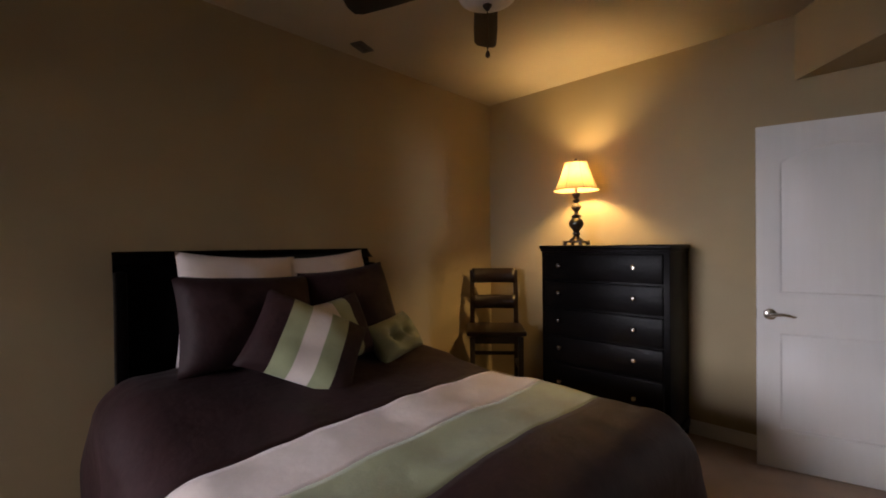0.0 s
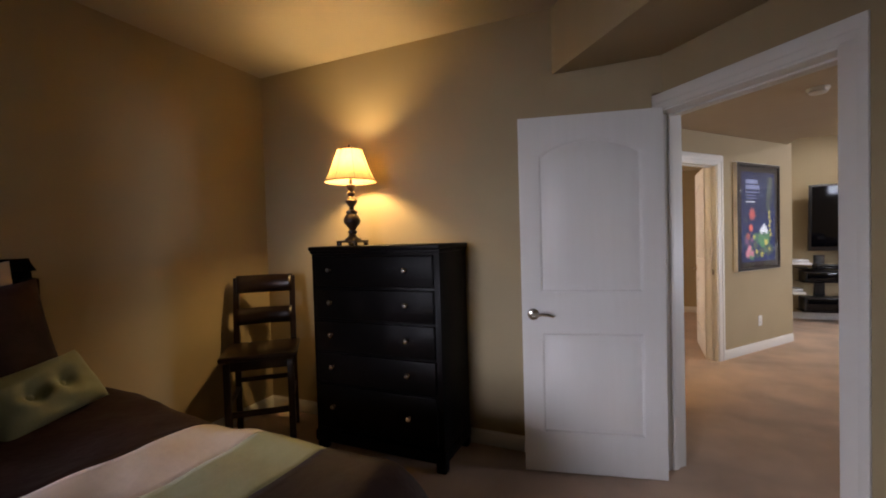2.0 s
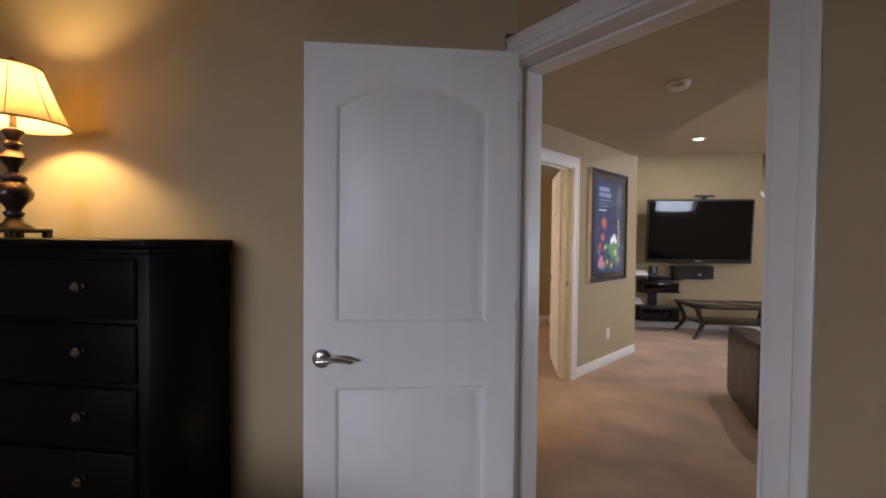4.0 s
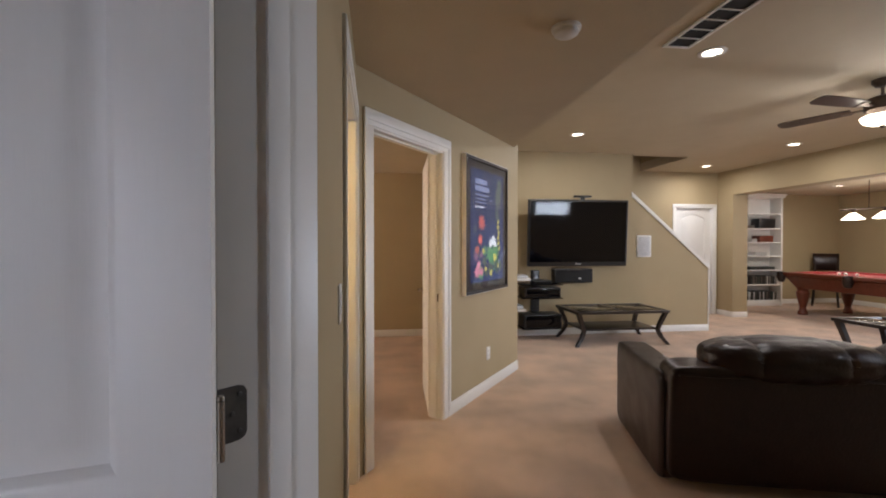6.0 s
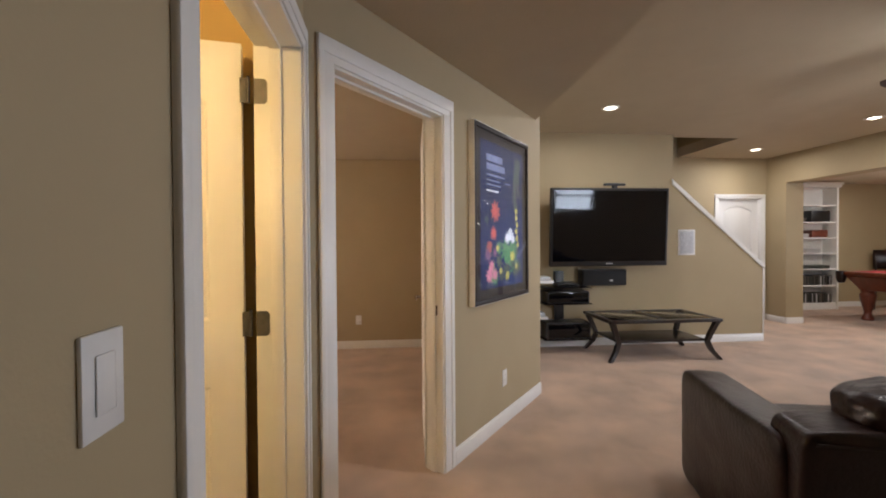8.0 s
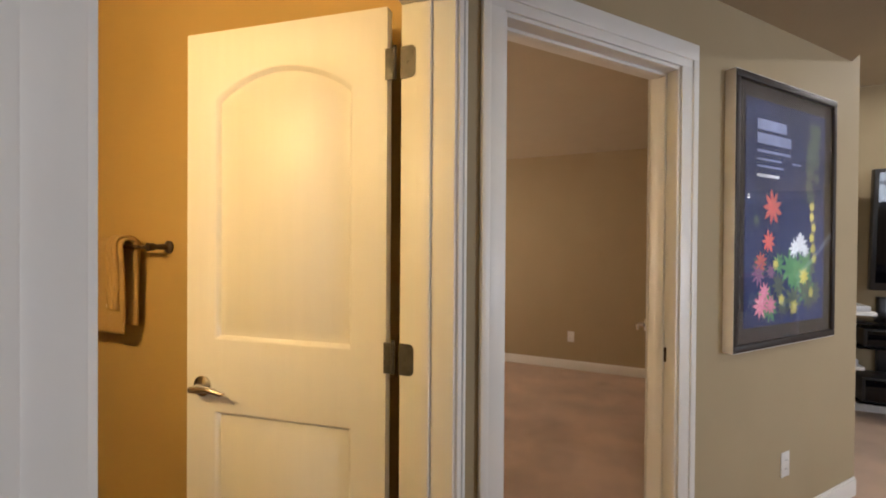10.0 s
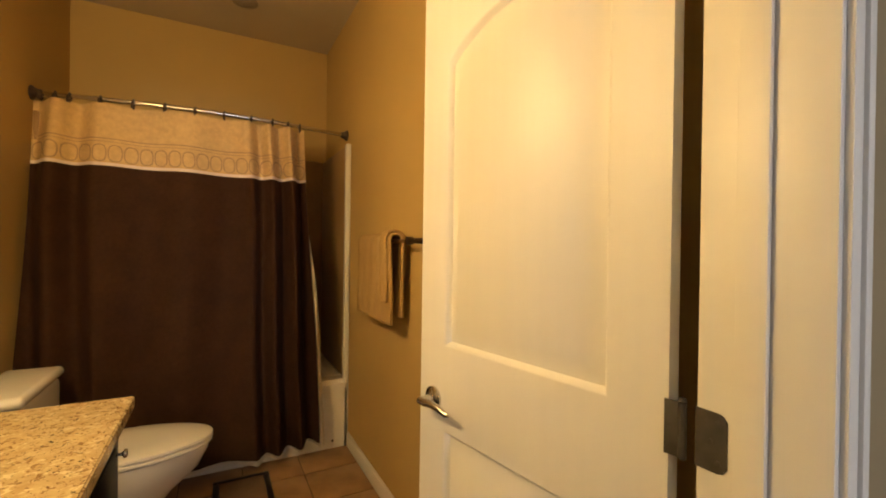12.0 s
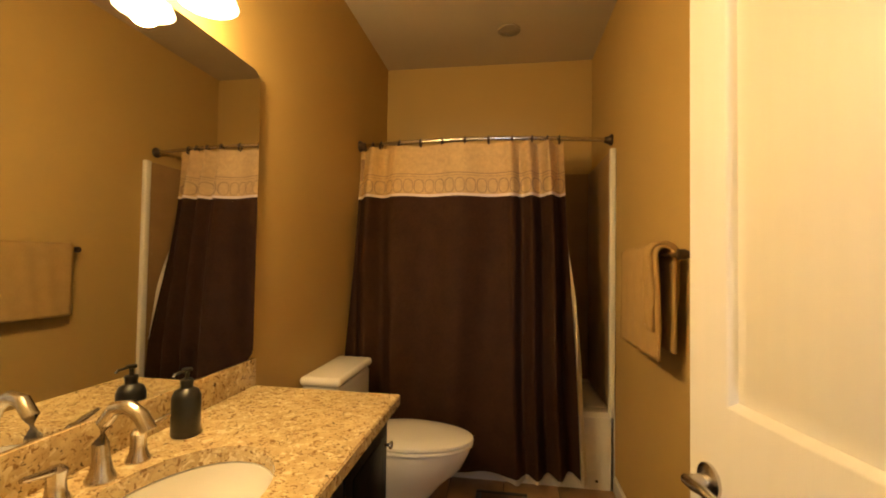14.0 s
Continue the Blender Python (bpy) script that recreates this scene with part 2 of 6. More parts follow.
def tube(bm, pts, rad, seg=10):
    pts = [Vector(p) for p in pts]
    rads = rad if isinstance(rad, (list, tuple)) else [rad] * len(pts)
    up, rings = Vector((0, 0, 1)), []
    for i, p in enumerate(pts):
        d = (pts[min(i + 1, len(pts) - 1)] - pts[max(i - 1, 0)]).normalized()
        a = d.cross(up if abs(d.z) < 0.95 else Vector((1, 0, 0))).normalized()
        b = d.cross(a)
        rings.append([bm.verts.new(p + rads[i] * (math.cos(2 * math.pi * k / seg) * a + math.sin(2 * math.pi * k / seg) * b)) for k in range(seg)])
    for a, b in zip(rings, rings[1:]):
        for k in range(seg):
            bm.faces.new((a[k], a[(k + 1) % seg], b[(k + 1) % seg], b[k]))
    bm.faces.new(rings[0])
    bm.faces.new(rings[-1])
    return bm


def prism(bm, poly, z0, z1):
    lo = [bm.verts.new((x, y, z0)) for x, y in poly]
    hi = [bm.verts.new((x, y, z1)) for x, y in poly]
    bm.faces.new(lo)
    bm.faces.new(hi)
    n = len(poly)
    for i in range(n):
        bm.faces.new((lo[i], lo[(i + 1) % n], hi[(i + 1) % n], hi[i]))
    return bm


def sheet(bm, fn, nu, nv, closed_u=False):
    g = [[bm.verts.new(fn(i / (nu if closed_u else nu - 1), j / (nv - 1))) for j in range(nv)] for i in range(nu)]
    for i in range(nu if closed_u else nu - 1):
        for j in range(nv - 1):
            k = (i + 1) % nu
            bm.faces.new((g[i][j], g[k][j], g[k][j + 1], g[i][j + 1]))
    return g


def wall(name, p0, p1, thick, z0, z1, holes=(), label="", material=None, cut=None):
    """A wall from p0 to p1; its body lies to the left of that way. holes: (s0, s1, za, zb)."""
    d = Vector((p1[0] - p0[0], p1[1] - p0[1], 0))
    length = d.length
    d.normalize()
    nrm = Vector((-d.y, d.x, 0))
    ss = sorted({0, length, *[h[0] for h in holes], *[h[1] for h in holes]})
    zs = sorted({z0, z1, *[h[2] for h in holes], *[h[3] for h in holes]})
    bm = bmesh.new()
    vert = {}

    def v(i, j, k):
        if (i, j, k) not in vert:
            vert[i, j, k] = bm.verts.new(Vector((p0[0], p0[1], 0)) + d * ss[i] + nrm * (thick * k) + Vector((0, 0, zs[j])))
        return vert[i, j, k]

    def solid(i, j):
        if not (0 <= i < len(ss) - 1 and 0 <= j < len(zs) - 1):
            return False
        s, z = (ss[i] + ss[i + 1]) / 2, (zs[j] + zs[j + 1]) / 2
        return not any(h[0] < s < h[1] and h[2] < z < h[3] for h in holes)

    for i in range(len(ss) - 1):
        for j in range(len(zs) - 1):
            if not solid(i, j):
                continue
            for k in (0, 1):
                bm.faces.new((v(i, j, k), v(i + 1, j, k), v(i + 1, j + 1, k), v(i, j + 1, k)))
            for di, dj, a, b in ((-1, 0, (i, j), (i, j + 1)), (1, 0, (i + 1, j), (i + 1, j + 1)), (0, -1, (i, j), (i + 1, j)), (0, 1, (i, j + 1), (i + 1, j + 1))):
                if not solid(i + di, j + dj):
                    bm.faces.new((v(*a, 0), v(*b, 0), v(*b, 1), v(*a, 1)))
    return setting(name, bm, material or WALL, label or "matt tan painted plasterboard wall", "wall")


def run(bm, p0, p1, thick, z0, z1, bevel=0.004):
    """A straight strip from p0 to p1, its body to the left of that way."""
    d = Vector((p1[0] - p0[0], p1[1] - p0[1], 0))
    m = Matrix.Translation((p0[0], p0[1], 0)) @ Matrix.Rotation(math.atan2(d.y, d.x), 4, "Z")
    return box(bm, 0, 0, z0, d.length, thick, z1, bevel, 2, m)


def baseboard(p0, p1):
    bm = bmesh.new()
    run(bm, p0, p1, 0.013, 0.0, 0.088, 0.003)
    run(bm, p0, p1, 0.008, 0.088, 0.100, 0.003)
    return setting("baseboard", bm, TRIM, "white painted moulded baseboard along the wall", "baseboard", False)


# ---- structure ----
ENTRY0, EDIR, ENRM = Vector((4.562, 0.114, 0)), Vector((-0.7193, -0.6947, 0)), Vector((0.6947, -0.7193, 0))
BATH0, BANG = Vector((4.69, -0.030, 0)), radians(1.785)
DIAG0, DIAG1 = Vector((6.30, 0.02, 0)), Vector((8.27, -1.53, 0))
DDIR = (DIAG1 - DIAG0).normalized()
DNRM = Vector((-DDIR.y, DDIR.x, 0))


def diag(s, off=0.0):
    p = DIAG0 + DDIR * s + DNRM * off
    return (p.x, p.y)


def entry(s, off=0.0):
    p = ENTRY0 + EDIR * s + ENRM * off
    return (p.x, p.y)


setting("floor", slab(-1.9, -12.2, -0.12, 12.8, 3.6, 0.0), CARPET, "plush beige-brown wall-to-wall carpet floor", "carpet")

# bedroom
wall("wall_bedroom_north", (4.635, 3.01), (-1.7, 3.01), -0.14, 0, 2.95, label="tan painted bedroom wall behind the bed")
wall("wall_bedroom_west", (-1.6, 3.01), (-1.6, -1.55), -0.14, 0, 2.95, [(0.28, 1.83, 0.8, 2.2)], "tan painted bedroom wall with a window")
wall("wall_bedroom_south", (-1.6, -1.4), (4.53, -1.4), -0.14, 0, 2.95, label="tan painted bedroom side wall")
wall("wall_bedroom_east", (4.635, 0.125), (4.635, 3.01), 0.115, 0, 2.95, label="tan painted bedroom wall behind the chest of drawers")
setting("wall_bedroom_corner", prism(bmesh.new(), [(4.5202, 0.126), (4.5202, 0.0750), (4.559, 0.1115), (4.59, 0.126)], 2.135, 2.95), WALL, "tan painted corner above the bedroom door", "wall")
wall("wall_bedroom_door", entry(-0.14), entry(2.16), 0.185, 0, 2.95, [(0.14, 1.005, 0, 2.05)], "tan painted angled wall with the bedroom doorway")
wall("wall_main_west", (4.53, -6.4), (4.53, -1.40), 0.115, 0, 2.95, [(1.40, 2.45, 1.55, 2.30)], "tan painted main room wall with a window")
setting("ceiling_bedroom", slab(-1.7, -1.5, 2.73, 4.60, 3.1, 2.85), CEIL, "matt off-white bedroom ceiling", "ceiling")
setting("ceiling_soffit", prism(bmesh.new(), [(4.519, 0.66), (1.94, -1.399), (2.99, -1.399), entry(-0.03, -0.002), (4.519, 0.128)], 2.335, 2.74), WALL, "tan dropped ceiling soffit over the bedroom door", "ceiling")

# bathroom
wall("wall_bath_west", (4.755, 0.10), (4.755, 3.30), 0.119, 0, 2.95, label="golden tan bathroom wall beside the vanity", material=GOLDWALL)
wall("wall_bath_east", (6.36, 3.30), (6.36, 0.0), 0.10, 0, 2.95, label="golden tan bathroom wall with a towel bar", material=GOLDWALL)
wall("wall_bath_north", (6.46, 3.28), (4.636, 3.28), -0.12, 0, 2.95, label="golden tan bathroom end wall above the tub", material=GOLDWALL)
wall("wall_bath_south", (BATH0.x, BATH0.y), (6.359, 0.022), 0.16, 0, 2.95, [(0.698, 1.576, 0, 2.05)], "tan painted hall wall with the bathroom doorway")
setting("ceiling_bathroom", slab(4.6, 0.1, 2.86, 6.4, 3.3, 2.94), CEIL, "matt painted bathroom ceiling", "ceiling")

# second bedroom
wall("wall_hall_angled", (DIAG0.x, DIAG0.y), (DIAG1.x, DIAG1.y), 0.12, 0, 2.80, [(0.135, 0.965, 0, 2.05)], "tan painted angled wall with a doorway and a poster")
wall("wall_alcove", (8.272, -1.53), (9.87, -1.53), 0.12, 0, 2.80)
wall("wall_room_east", (10.05, -1.41), (10.05, 3.4), -0.12, 0, 2.8, label="tan painted wall of the carpeted empty room")
wall("wall_room_north", (10.05, 3.3), (6.46, 3.3), -0.12, 0, 2.8, [(0.8, 2.1, 0.95, 2.05)])
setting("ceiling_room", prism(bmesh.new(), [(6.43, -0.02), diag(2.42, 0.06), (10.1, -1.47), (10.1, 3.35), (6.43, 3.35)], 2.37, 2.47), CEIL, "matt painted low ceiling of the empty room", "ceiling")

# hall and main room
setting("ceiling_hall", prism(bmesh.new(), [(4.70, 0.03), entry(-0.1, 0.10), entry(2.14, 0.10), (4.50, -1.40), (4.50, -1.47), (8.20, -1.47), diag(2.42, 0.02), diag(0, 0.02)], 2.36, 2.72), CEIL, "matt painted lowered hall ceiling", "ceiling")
bmc = bmesh.new()
box(bmc, 4.53, -6.42, 2.70, 9.99, -1.40, 2.85)
box(bmc, 9.99, -6.42, 2.70, 11.35, -4.82, 2.85)
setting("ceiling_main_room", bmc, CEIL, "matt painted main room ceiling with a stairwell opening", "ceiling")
bmw = bmesh.new()
prof = [(-1.53, 0), (-5.07, 0), (-5.07, 0.98), (-3.82, 2.06), (-3.82, 2.70), (-1.53, 2.70)]
lo = [bmw.verts.new((9.87, y, z)) for y, z in prof]
hi = [bmw.verts.new((9.99, y, z)) for y, z in prof]
bmw.faces.new(lo), bmw.faces.new(hi)
for i in range(6):
    bmw.faces.new((lo[i], lo[(i + 1) % 6], hi[(i + 1) % 6], hi[i]))
setting("wall_television", bmw, WALL, "tan painted wall with a sloping stair cutaway", "wall")
wall("wall_stair_back", (11.27, -6.5), (11.27, -1.4), -0.12, 0, 5.0, [(0.19, 0.97, 0, 2.04)], "tan painted wall behind the stairs with a white door")
wall("wall_stair_north", (9.87, -1.53), (11.39, -1.53), 0.12, 2.7, 5.0)
wall("wall_stair_top", (9.99, -4.82), (9.99, -1.4), 0.12, 2.85, 5.0)
wall("wall_stair_south", (9.99, -4.82), (11.27, -4.82), -0.12, 2.851, 5.0)
setting("ceiling_stairwell", slab(9.9, -4.95, 5.0, 11.4, -1.4, 5.1), CEIL, "stairwell ceiling", "ceiling")
wall("wall_pillar", (10.90, -6.40), (11.39, -6.40), -0.30, 0, 2.9, label="tan painted wall end beside the games room opening")
setting("wall_beam", slab(4.53, -6.70, 2.25, 10.899, -6.40, 2.9), WALL, "tan painted dropped beam over the games room opening", "wall")
wall("wall_games_east", (12.40, -10.5), (12.40, -6.2), -0.12, 0, 2.8, label="tan painted games room wall with a built-in bookcase")
wall("wall_games_jog", (11.27, -6.701), (12.52, -6.701), 0.15, 0, 2.8)
# the opening is out of view, added to let the south daylight in
wall("wall_games_south", (4.5, -10.4), (12.5, -10.4), -0.12, 0, 2.8, [(1.5, 3.4, 0, 2.1)], "tan painted games room end wall with an unseen opening added for daylight")
wall("wall_games_west", (4.53, -10.5), (4.53, -6.4), 0.115, 0, 2.8)
setting("ceiling_games_room", slab(4.5, -10.5, 2.45, 12.5, -6.69, 2.6), CEIL, "matt painted games room ceiling", "ceiling")

for a, b in (((-1.6, 3.01), (4.52, 3.01)), ((4.52, 3.01), (4.52, 0.13)), (entry(0.95), entry(2.16)), ((-1.6, -1.4), (-1.6, 3.01)), ((2.97, -1.4), (-1.6, -1.4)),
             ((4.76, -0.0278), (5.295, -0.0111)), (diag(1.06), diag(2.50)), ((8.30, -1.53), (9.87, -1.53)), ((9.87, -1.53), (9.87, -5.07)), ((4.53, -6.4), (4.53, -1.4)),
             ((10.05, 3.3), (10.05, -1.41)), ((6.46, 3.3), (10.05, 3.3)), ((6.36, 2.53), (6.36, 0.27)), ((11.27, -4.9), (11.27, -5.4)),
             ((11.27, -6.40), (10.90, -6.40)), ((12.40, -6.7), (12.40, -7.74)), ((12.40, -8.66), (12.40, -10.4)), ((12.4, -10.4), (7.9, -10.4))):
    baseboard(b, a)
baseboard((10.90, -6.70), (10.90, -6.40))


# ---- door casings and doors ----
def casing(name, m, width, height, wall_t, label, sides=(0, 1), w=0.066, left=1.0, right=1.0):
    """Jamb lining and casings round an opening. Local x runs across the opening, y through the wall."""
    bm = bmesh.new()
    j = 0.018
    box(bm, 0, -0.001, 0, j, wall_t + 0.001, height, 0.002)
    box(bm, width - j, -0.001, 0, width, wall_t + 0.001, height, 0.002)
    box(bm, j, -0.001, height - j, width - j, wall_t + 0.001, height, 0.002)
    sy = wall_t * 0.55
    box(bm, j, sy - 0.02, 0, j + 0.011, sy + 0.02, height - j, 0.002)
    box(bm, width - j - 0.011, sy - 0.02, 0, width - j, sy + 0.02, height - j, 0.002)
    box(bm, j + 0.011, sy - 0.02, height - j - 0.011, width - j - 0.011, sy + 0.02, height - j, 0.002)
    for s in sides:
        y0, y1 = (-0.016, -0.0005) if s == 0 else (wall_t + 0.0005, wall_t + 0.016)
        ya = y0 + 0.006 if s == 0 else y0
        yb = y1 if s == 0 else y1 - 0.006
        lo_, hi_ = 0.006 - w * left, width - 0.006 + w * right
        for x0, x1, inner in ((lo_, 0.006, 1), (width - 0.006, hi_, -1)):
            box(bm, x0, ya, 0, x1, yb, height + 0.0, 0.002)
            xa, xb = (x0, x0 + 0.034 * left) if inner == 1 else (x1 - 0.034 * right, x1)
            box(bm, xa, y0, 0, xb, y1, height + 0.028, 0.004)
        box(bm, lo_, ya, height - 0.006, hi_, yb, height + w - 0.006, 0.002)
        box(bm, lo_, y0, height + 0.026, hi_, y1, height + w - 0.006, 0.004)
    ob = setting(name, bm, TRIM, label, "door frame", False)
    ob.matrix_world = m
    return ob


def panel_loop(x0, x1, z0, z1, arch, n=14):
    pts = [(x0, z0), (x1, z0)]
    if arch <= 0:
        return pts + [(x1, z1), (x0, z1)]
    for i in range(n + 1):
        u = i / n
        pts.append((x1 + (x0 - x1) * u, z1 + arch * math.sin(math.pi * u) ** 0.8))
    return pts


def door_leaf(width, height, thick):
    """A moulded two-panel leaf with an arched upper panel, pressed on both faces. x across, y thickness."""
    bm = bmesh.new()
    s = 0.108
    mid = 0.915
    regions = ((0.0, mid, panel_loop(s, width - s, 0.225, 0.805, 0)), (mid, height, panel_loop(s, width - s, 1.035, height - 0.215, 0.085)))
    for y, sg in ((0.0, 1), (thick, -1)):
        for za, zb, loop in regions:
            cx, cz = width / 2, sum(p[1] for p in loop) / len(loop)

            def inset(k):
                out = []
                x0, x1 = min(p[0] for p in loop), max(p[0] for p in loop)
                z0, z1 = min(p[1] for p in loop), max(p[1] for p in loop)
                fx, fz = 1 - 2 * k / (x1 - x0), 1 - 2 * k / (z1 - z0)
                mx, mz = (x0 + x1) / 2, (z0 + z1) / 2
                return [(mx + (p[0] - mx) * fx, mz + (p[1] - mz) * fz) for p in loop]
            outer = []
            corners = [(0, za), (width, za), (width, zb), (0, zb)]
            for i, p in enumerate(loop):
                dx, dz = p[0] - cx, p[1] - cz
                t = min(((width - cx) if dx > 0 else cx) / max(abs(dx), 1e-6), ((zb - cz) if dz > 0 else cz - za) / max(abs(dz), 1e-6))
                outer.append([cx + dx * t, cz + dz * t])
            used = set()
            for c in corners:
                k = min((i for i in range(len(outer)) if i not in used), key=lambda i: (outer[i][0] - c[0]) ** 2 + (outer[i][1] - c[1]) ** 2)
                outer[k] = list(c)
                used.add(k)
            rings = [(outer, 0), (loop, 0), (inset(0.005), 0.003), (inset(0.014), 0.015), (inset(0.026), 0.015), (inset(0.052), 0.003)]
            vs = [[bm.verts.new((x, y + sg * dpt, z)) for x, z in pts] for pts, dpt in rings]
            for a, b in zip(vs, vs[1:]):
                for i in range(len(a)):
                    j = (i + 1) % len(a)
                    bm.faces.new((a[i], a[j], b[j], b[i]))
            bm.faces.new(vs[-1])
    for x0 in (0, width):
        vs = [bm.verts.new(p) for p in ((x0, 0, 0), (x0, thick, 0), (x0, thick, height), (x0, 0, height))]
        bm.faces.new(vs)
    for z in (0, height):
        vs = [bm.verts.new(p) for p in ((0, 0, z), (width, 0, z), (width, thick, z), (0, thick, z))]
        bm.faces.new(vs)
    bmesh.ops.remove_doubles(bm, verts=bm.verts[:], dist=0.0004)
    return bm


def lever(bm, sg, toward):
    """A round rose with a wave-shaped lever, standing off a face along sg * y."""
    rot = Matrix.Rotation(radians(-90 * sg), 4, "X")
    lathe(bm, [(0.033, 0), (0.033, 0.006), (0.026, 0.010), (0.013, 0.012), (0.011, 0.045), (0.0, 0.046)], 20, rot)
    y = 0.044 * sg
    pts = [(toward * -0.008, y, 0), (toward * 0.02, y * 1.05, 0.002), (toward * 0.05, y * 1.05, 0.006), (toward * 0.08, y * 1.0, 0.002), (toward * 0.105, y * 0.95, -0.006), (toward * 0.118, y * 0.9, -0.004)]
    tube(bm, pts, [0.010, 0.011, 0.010, 0.009, 0.007, 0.003], 10)
    return bm


def hinge_plate(bm, x, y, z, sx, sy):
    h = 0.089
    tube(bm, [(x, y, z - h / 2), (x, y, z + h / 2)], 0.0065, 10)
    lathe(bm, [(0.0, 0.0), (0.007, 0.002), (0.005, 0.007), (0.0, 0.009)], 10, Matrix.Translation((x, y, z + h / 2)))
    box(bm, min(x, x + sx), y - 0.0015, z - h / 2, max(x, x + sx), y + 0.0015, z + h / 2, 0.001)
    box(bm, x - 0.0015, min(y, y + sy), z - h / 2, x + 0.0015, max(y, y + sy), z + h / 2, 0.001)
    return bm


def door(name, hinge, angle, width, label, knob_h=0.92, flip=False):
    """A leaf hung at hinge, running along the given angle."""
    m = Matrix.Translation(hinge) @ Matrix.Rotation(radians(angle), 4, "Z")
    d = thing(name, label, "door", m, kind="structure")
    y0 = -0.035 if flip else 0.0
    leaf = part("leaf", door_leaf(width, 2.03, 0.035), DOORP, d)
    leaf.location = (0, y0, 0.008)
    for sg, yy in ((-1, y0), (1, y0 + 0.035)):
        k = part("door_handle", lever(bmesh.new(), sg, -1), NICKEL, d, "brushed nickel lever handle")
        k.location = (width - 0.065, yy, knob_h)
    part("latch_plate", slab(width - 0.0005, y0 + 0.006, knob_h - 0.03, width + 0.0015, y0 + 0.029, knob_h + 0.03), NICKEL, d, "brushed nickel latch plate")
    return d


casing("door_frame_bedroom", Matrix.Translation((*entry(0.0), 0)) @ Matrix.Rotation(math.atan2(EDIR.y, EDIR.x), 4, "Z"), 0.865, 2.05, 0.185, "white painted door frame of the bedroom", w=0.085)
casing("door_frame_bathroom", Matrix.Translation(BATH0) @ Matrix.Rotation(BANG, 4, "Z") @ Matrix.Translation((0.698, 0, 0)), 0.878, 2.05, 0.16, "white painted door frame of the bathroom", w=0.079, right=0.62)
casing("door_frame_room", Matrix.Translation((*diag(0.135), 0)) @ Matrix.Rotation(math.atan2(DDIR.y, DDIR.x), 4, "Z"), 0.83, 2.05, 0.12, "white painted door frame of the empty room", w=0.096, left=0.84)
casing("door_frame_stairs", Matrix.Translation((11.27, -5.53, 0)) @ Matrix.Rotation(radians(-90), 4, "Z"), 0.78, 2.04, 0.12, "white painted door frame beside the stairs", (0,))

D1 = door("door_bedroom", (4.494, 0.082, 0), 102.3, 0.768, "open white two-panel door with arched upper panel", flip=False)
D2 = door("door_bathroom", (6.240, 0.227, 0), 99.8, 0.704, "open white two-panel bathroom door in warm light", 0.89, flip=True)
D3 = door("door_room", (*diag(0.942, 0.125), 0), -1.0, 0.76, "open white two-panel door into the empty room", flip=True)
D4 = door("door_stairs", (11.32, -5.55, 0), -90, 0.74, "closed white door beside the stairs")
for dd, sgn in ((D1, 1), (D2, -1)):
    for hz in (0.28, 1.07, 1.86) if sgn > 0 else (0.24, 1.03, 1.87):
        part("hinge", hinge_plate(bmesh.new(), -0.004 if sgn > 0 else -0.024, -0.006 if sgn > 0 else 0.006, hz, 0.036 if sgn > 0 else 0.028, 0.004 * sgn), NICKEL if sgn > 0 else HINGEGREY, dd, "grey steel butt hinge")
FRAME1 = Matrix.Translation((*entry(0.0), 0)) @ Matrix.Rotation(math.atan2(EDIR.y, EDIR.x), 4, "Z")
FRAME2 = pose(6.2605, 0.184, 0, 0, 0, 181.785)
for hz, dd, fr in [(z, D1, FRAME1) for z in (0.28, 1.07, 1.86)] + [(z, D2, FRAME2) for z in (0.24, 1.03, 1.87)]:
    bm = bmesh.new()
    rim = [(0.0, -0.045), (0.033, -0.045), (0.041, -0.042), (0.046, -0.034), (0.046, 0.034), (0.041, 0.042), (0.033, 0.045), (0.0, 0.045)]
    lo = [bm.verts.new((0.0178, y, z)) for y, z in rim]
    hi = [bm.verts.new((0.0204, y, z)) for y, z in rim]
    bm.faces.new(lo)
    bm.faces.new(hi[::-1])
    for i in range(8):
        bm.faces.new((lo[i], lo[i - 1], hi[i - 1], hi[i]))
    for y, z in ((0.034, 0.030), (0.022, 0.0), (0.034, -0.030)):
        lathe(bm, [(0.0045, 0.0), (0.0045, 0.001), (0.002, 0.0016), (0.0, 0.0012)], 10, Matrix.Translation((0.0203, y, z)) @ Matrix.Rotation(radians(90), 4, "Y"))
    bmesh.ops.recalc_face_normals(bm, faces=bm.faces)
    ob = part("hinge_plate", bm, HINGEGREY, dd, "dull grey steel hinge leaf on the jamb", True)
    ob.matrix_local = dd.matrix_world.inverted() @ fr @ Matrix.Translation((0, 0, hz))
bm = bmesh.new()
box(bm, 0, 0, 0, 0.028, 0.002, 0.057, 0.0008)
ob = tagged(part("strike_plate", bm, BRONZE), "dark metal strike plate in the door jamb", "strike plate")
ob.matrix_world = Matrix.Translation((*diag(0.9465, 0.036), 0.905)) @ Matrix.Rotation(math.atan2(DDIR.y, DDIR.x) + radians(90), 4, "Z")

